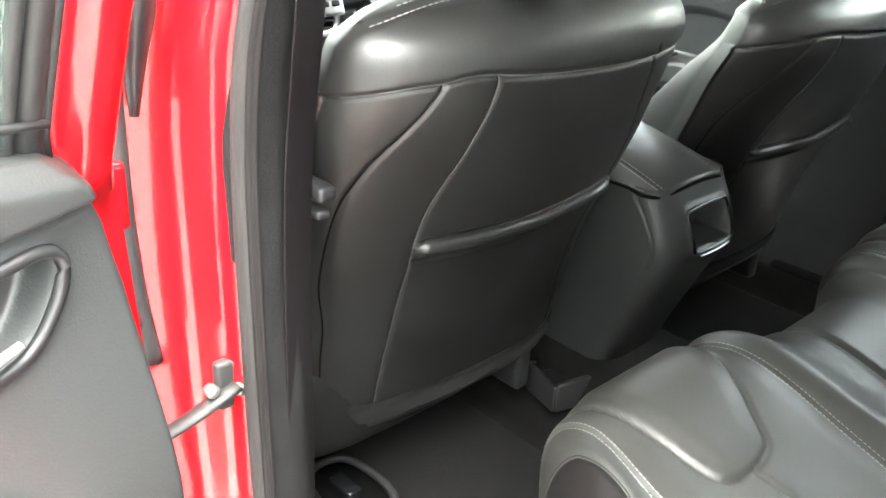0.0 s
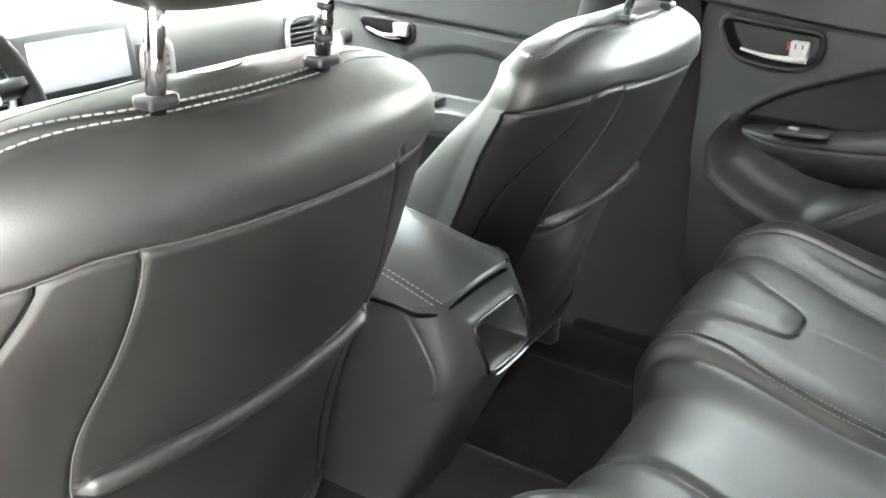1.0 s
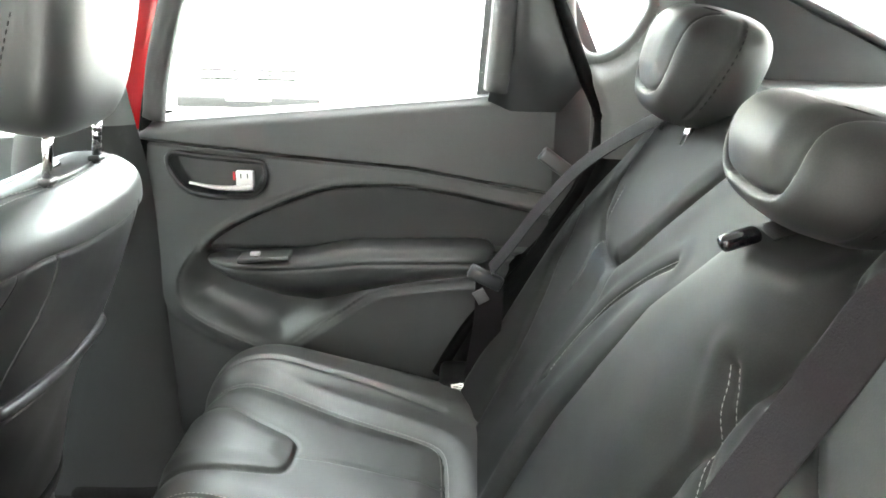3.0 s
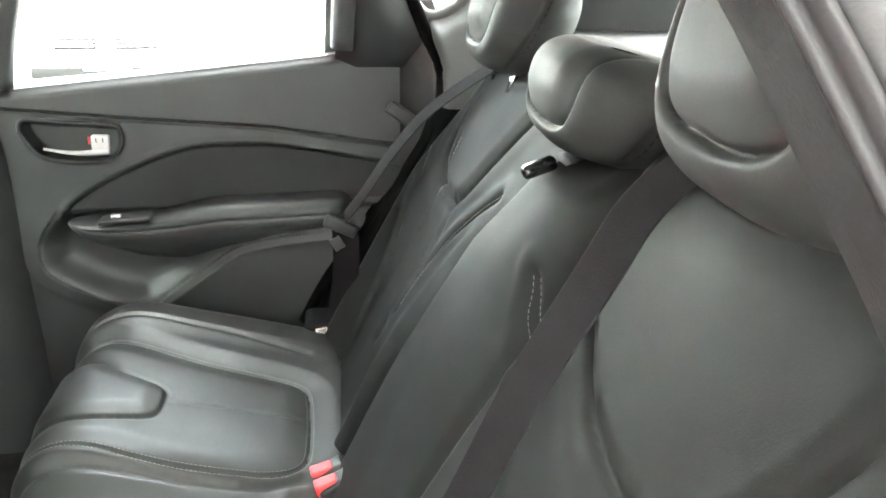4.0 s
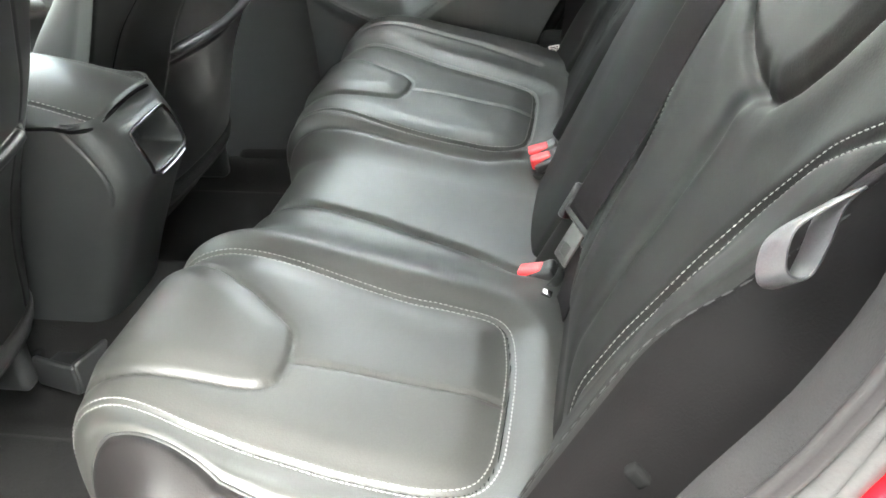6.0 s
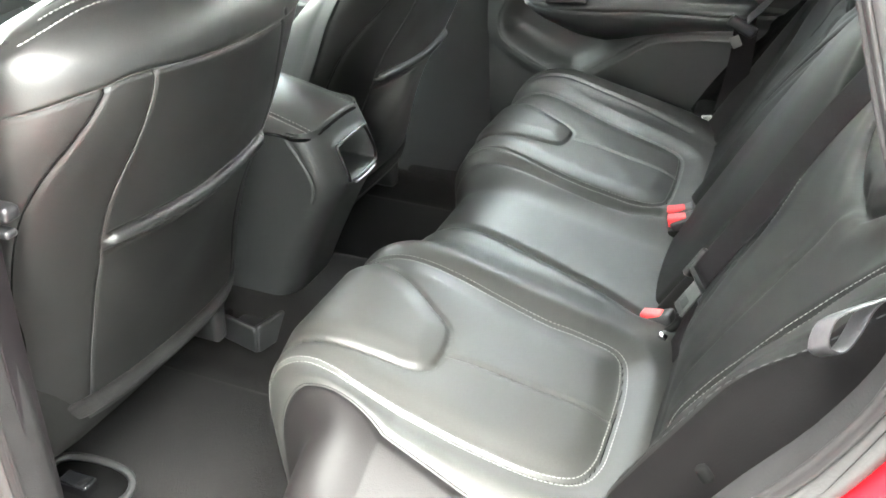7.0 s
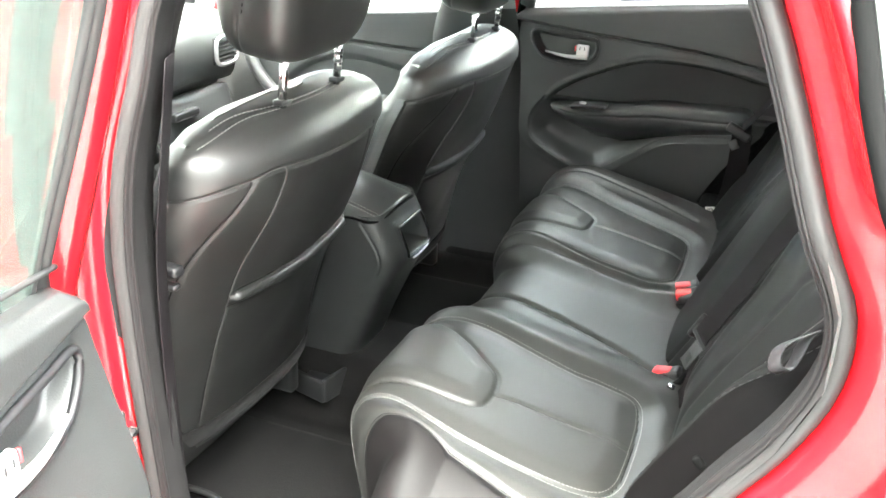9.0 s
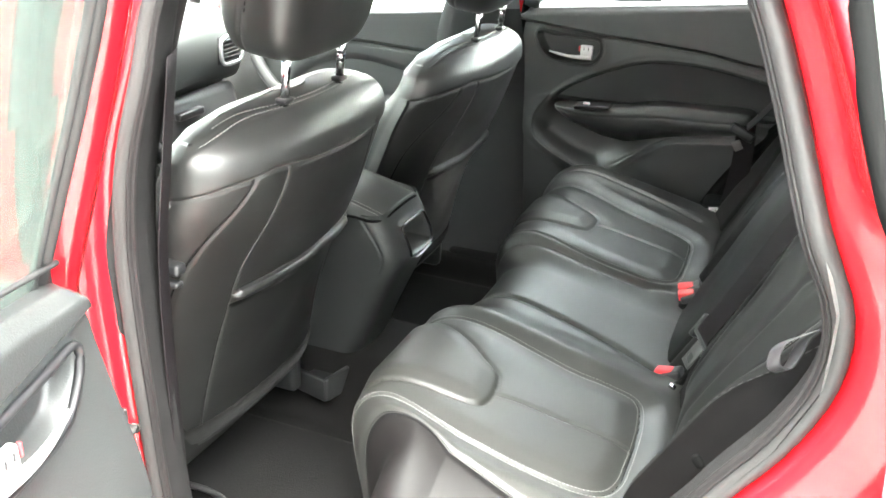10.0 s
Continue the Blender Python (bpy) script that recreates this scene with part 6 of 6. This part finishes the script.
lw = curve_pts([(0.585, -0.235, 0.80), (0.60, -0.235, 0.72), (0.62, -0.225, 0.63), (0.63, -0.215, 0.585)], 20)
part("lower_webbing", ribbon("lower_webbing", lw, (0.3, 0.9, 0.1), 0.045, 0.0016), WEBBING, rbelt)
guide = thing("belt_guide", "dark plastic belt guide clip on the pillar", "clip", at=(0.70, -0.335, 0.955))
part("clip", rbox((0.012, 0.055, 0.024), (0, 0, 0), 0.005, Matrix.Rotation(radians(35), 4, "X")), PLASTIC, guide)
cbelt = belt_thing("rear_seat_belt", "black centre belt tongue parked on top of the backrest")
part("tongue_cover", rbox((0.017, 0.034, 0.013), (-0.008, -0.410, 1.034), 0.006, Matrix.Rotation(radians(-20), 4, "X"), 3), GLOSS_BLACK, cbelt)
part("webbing", ribbon("webbing", curve_pts([(-0.01, -0.43, 1.040), (-0.012, -0.47, 1.055), (-0.014, -0.52, 1.078)], 14), (1, 0, 0), 0.045, 0.0016), WEBBING, cbelt)


def buckle(at, reds, rz):
    e = thing("belt_buckle", "red-buttoned rear belt buckle sunk in the cushion", "buckle", "rear belt buckles", at)
    e.rotation_euler = (radians(-28), 0, radians(rz))
    part("well", tube("well", [(0.038 * math.cos(a), 0.03 * math.sin(a), 0.0) for a in np.linspace(0, 2 * math.pi, 28, endpoint=False)], 0.006, 8, True), LEATHER_SHADED, e, "leather buckle well")
    # black plate paints the shaded hollow round the buckle
    part("recess", slab([(0.037 * math.cos(a), 0.029 * math.sin(a)) for a in np.linspace(0, 2 * math.pi, 28, endpoint=False)], "z", -0.004, 0.001), VOID, e, "black plate painting the shade round the buckle")
    for dx in reds:
        part("housing", rbox((0.028, 0.042, 0.05), (dx, -0.006, -0.008), 0.006, seg=3), PLASTIC_BLACK, e)
        part("release_button", rbox((0.021, 0.030, 0.016), (dx, 0.002, 0.014), 0.004, Matrix.Rotation(radians(14), 4, "X"), 3), REDPLASTIC, e, "red release button")
    return e


buckle((-0.096, -0.218, 0.556), (0.0,), -8)
buckle((0.192, -0.206, 0.574), (-0.016, 0.016), 10)

# ISOFIX tag on the far side of the cushion
tag = thing("label_tag", "small white label by the seat base", "label", at=(0.604, -0.192, 0.606))
part("tag", rbox((0.003, 0.020, 0.012), (0, 0, 0), 0.001, Matrix.Rotation(radians(-10), 4, "X")), LABELWHITE, tag)
for k in range(3):
    part("print_bar", rbox((0.0034, 0.014, 0.0014), (-0.0002, 0, 0.003 - 0.003 * k), 0, Matrix.Rotation(radians(-10), 4, "X")), PLASTIC_BLACK, tag)
part("pocket", rbox((0.09, 0.12, 0.06), (0.045, -0.03, -0.02), 0.015, seg=3), GRILLE, tag)

# fold-down strap loop on the outer bolster
pull_strap = thing("seat_release_strap", "black satin pull strap looped on the outer bolster", "strap")
lp = curve_pts([(-0.650, -0.386, 0.962), (-0.653, -0.364, 0.947), (-0.655, -0.359, 0.936), (-0.655, -0.3605, 0.923), (-0.652, -0.370, 0.920), (-0.649, -0.376, 0.933), (-0.648, -0.380, 0.951), (-0.648, -0.386, 0.961)], 48)
part("loop", ribbon("loop", lp, (0.46, 0.55, -0.61), 0.017, 0.0014), SATINSTRAP, pull_strap)
lp2 = curve_pts([(-0.648, -0.388, 0.962), (-0.643, -0.402, 0.972), (-0.638, -0.42, 0.98)], 20)
part("upper_band", ribbon("upper_band", lp2, (0.5, 0.7, -0.6), 0.012, 0.002), WEBBING, pull_strap)

# front belt at the left pillar
fbelt = thing("front_seat_belt", "black front seat belt running down the pillar", "seat belt")
part("webbing", ribbon("webbing", curve_pts([(-0.672, 0.262, 1.14), (-0.666, 0.290, 1.0), (-0.662, 0.308, 0.9), (-0.660, 0.315, 0.75), (-0.653, 0.32, 0.5), (-0.653, 0.33, 0.36)], 40), (0.90, 0.44, 0), 0.047, 0.0016), WEBBING, fbelt)
part("clip", rbox((0.020, 0.042, 0.015), (-0.630, 0.330, 0.868), 0.006, seg=3), PLASTIC_BLACK, fbelt, "dark belt tongue")
part("clip_lower", rbox((0.014, 0.034, 0.008), (-0.634, 0.328, 0.849), 0.003), PLASTIC_BLACK, fbelt)

# small black block paints the darkness of a half-hidden recess
peg = thing("trim_recess", "small black block painting a dark recess in the side trim beside the bench", "peg", at=(-0.662, -0.31, 0.806))
part("cap", rbox((0.008, 0.014, 0.009), (0.003, 0, 0), 0.0035, Matrix.Rotation(radians(50), 4, "X"), 3), VOID, peg)
# ---- outside ----
wall_front = tagged(obj("wall_front", rbox((24, 0.3, 4.6), (4.0, 7.5, 2.3), 0.0), WALLPAINT), "pale plain wall ahead of the car", "wall", kind="structure")
column = tagged(obj("column", rbox((0.06, 0.40, 5.0), (6.03, 4.03, 2.4), 0.02), BLUE), "blue painted concrete column", "column", kind="structure")
white_post = tagged(obj("column", rbox((0.06, 0.14, 5.0), (6.03, 4.31, 2.4), 0.01), WALLPAINT), "white painted edge of the column", "column", kind="structure")
wall_far = tagged(obj("wall_far", rbox((0.3, 40, 6.0), (14.0, 4, 3.0), 0.0), WALLPAINT), "pale sunlit building wall across the yard", "wall", kind="structure")
shutter = thing("shutter_door", "brown roller shutter in the far wall", "door", at=(13.8, 9.2, 0))
part("panel", rbox((0.12, 3.0, 2.6), (0, 0, 1.3), 0.02), BROWN, shutter)
for k in range(8):
    part("rib", rbox((0.05, 2.9, 0.03), (-0.07, 0, 0.3 + 0.3 * k), 0.01), BROWN, shutter)


def parked_car(at, rz, name, label):
    """A pale saloon seen from its front: nose towards local -x."""
    e = thing(name, label, "car", "parked cars", at)
    e.rotation_euler = (0, 0, radians(rz))
    sec = [(0.0, 0.30, 0.62, 0.80), (0.12, 0.22, 0.74, 0.86), (0.9, 0.2, 0.90, 0.90), (1.25, 0.2, 0.97, 0.90), (1.8, 0.2, 1.42, 0.72), (2.6, 0.2, 1.46, 0.70), (3.5, 0.2, 1.05, 0.86), (4.3, 0.25, 0.98, 0.86), (4.4, 0.35, 0.80, 0.80)]
    n = 40
    L = []
    for x, z0, z1, w in sec:
        a = np.linspace(0, 2 * math.pi, n, endpoint=False)
        c, s = np.cos(a), np.sin(a)
        yy = w * np.sign(c) * np.abs(c) ** 0.45 * np.where((z1 > 1.2) & (s > 0.2), 0.92, 1)
        zz = (z0 + z1) / 2 + (z1 - z0) / 2 * np.sign(s) * np.abs(s) ** 0.45
        L.append(np.stack([np.full(n, x), yy, zz], -1))
    A = np.stack(L, 1)
    body = part("body", sheet("body", A[..., 0], A[..., 1], A[..., 2], wrap_u=True), WHITEPAINT, e, "white car body")
    nose = slab([(-0.80, 0.34), (0.80, 0.34), (0.82, 0.60), (0.70, 0.72), (-0.70, 0.72), (-0.82, 0.60)], "x", -0.01, 0.05, 0.03)
    part("bumper", nose, WHITEPAINT, e)
    for s in (-1, 1):
        part("grille", rbox((0.03, 0.26, 0.075), (-0.015, s * 0.19, 0.585), 0.01), GRILLE, e, "grey grille half")
        for k in range(2):
            part("grille_bar", rbox((0.02, 0.25, 0.012), (-0.026, s * 0.19, 0.572 + 0.026 * k), 0.003), WHITEPAINT, e)
        part("headlight", rbox((0.06, 0.26, 0.10), (0.02, s * 0.60, 0.60), 0.03, Matrix.Rotation(radians(s * 14), 4, "Z"), 3), SCREEN, e, "clear headlamp")
        part("wing_mirror", rbox((0.10, 0.18, 0.12), (1.45, s * 0.98, 1.0), 0.03, seg=3), WHITEPAINT, e)
        for x in (0.85, 3.45):
            t = part("tyre", rod((x, s * 0.66, 0.32), (x, s * 0.87, 0.32), 0.32, 28, 0.02), RUBBER, e)
            part("rim", rod((x, s * 0.86, 0.32), (x, s * 0.885, 0.32), 0.20, 20, 0.01), SATIN, t)
    part("emblem", rod((-0.03, 0, 0.60), (-0.045, 0, 0.60), 0.055, 20), SATIN, e)
    part("air_intake", rbox((0.03, 0.95, 0.07), (-0.012, 0, 0.40), 0.012), GRILLE, e)
    part("number_plate", rbox((0.02, 0.30, 0.13), (-0.02, 0, 0.48), 0.004), LABELWHITE, e)
    bm = bmesh.new()
    for v in ((1.30, -0.66, 1.0), (1.30, 0.66, 1.0), (1.80, 0.55, 1.39), (1.80, -0.55, 1.39)):
        bm.verts.new((v[0] - 0.02, v[1], v[2] + 0.015))
    bm.faces.new(bm.verts)
    part("windscreen", bm, SCREEN, e, "dark windscreen", False)
    return e


parked_car((5.35, 1.22, 0.0), 3, "parked_car", "white parked saloon facing the red car")
parked_car((7.0, -2.2, 0.0), -4, "parked_car", "white parked saloon further along the row")
# unseen wall added to block and reflect light on the left; it carries the sign
unseen_wall = tagged(obj("unseen_wall", rbox((0.3, 30, 5.2), (-4.2, 6, 2.6), 0.0), WALLPAINT), "added unseen pale wall that blocks and reflects light on the open door's side", "wall", kind="structure")
sign = thing("wall_sign", "blue painted lettering on the pale wall", "sign", at=(-4.04, 5.0, 1.2))
for k in range(3):
    part("letter_bar", rbox((0.02, 0.5, 0.9), (0, 0.8 * k, 0), 0.1), BLUETEXT, sign)
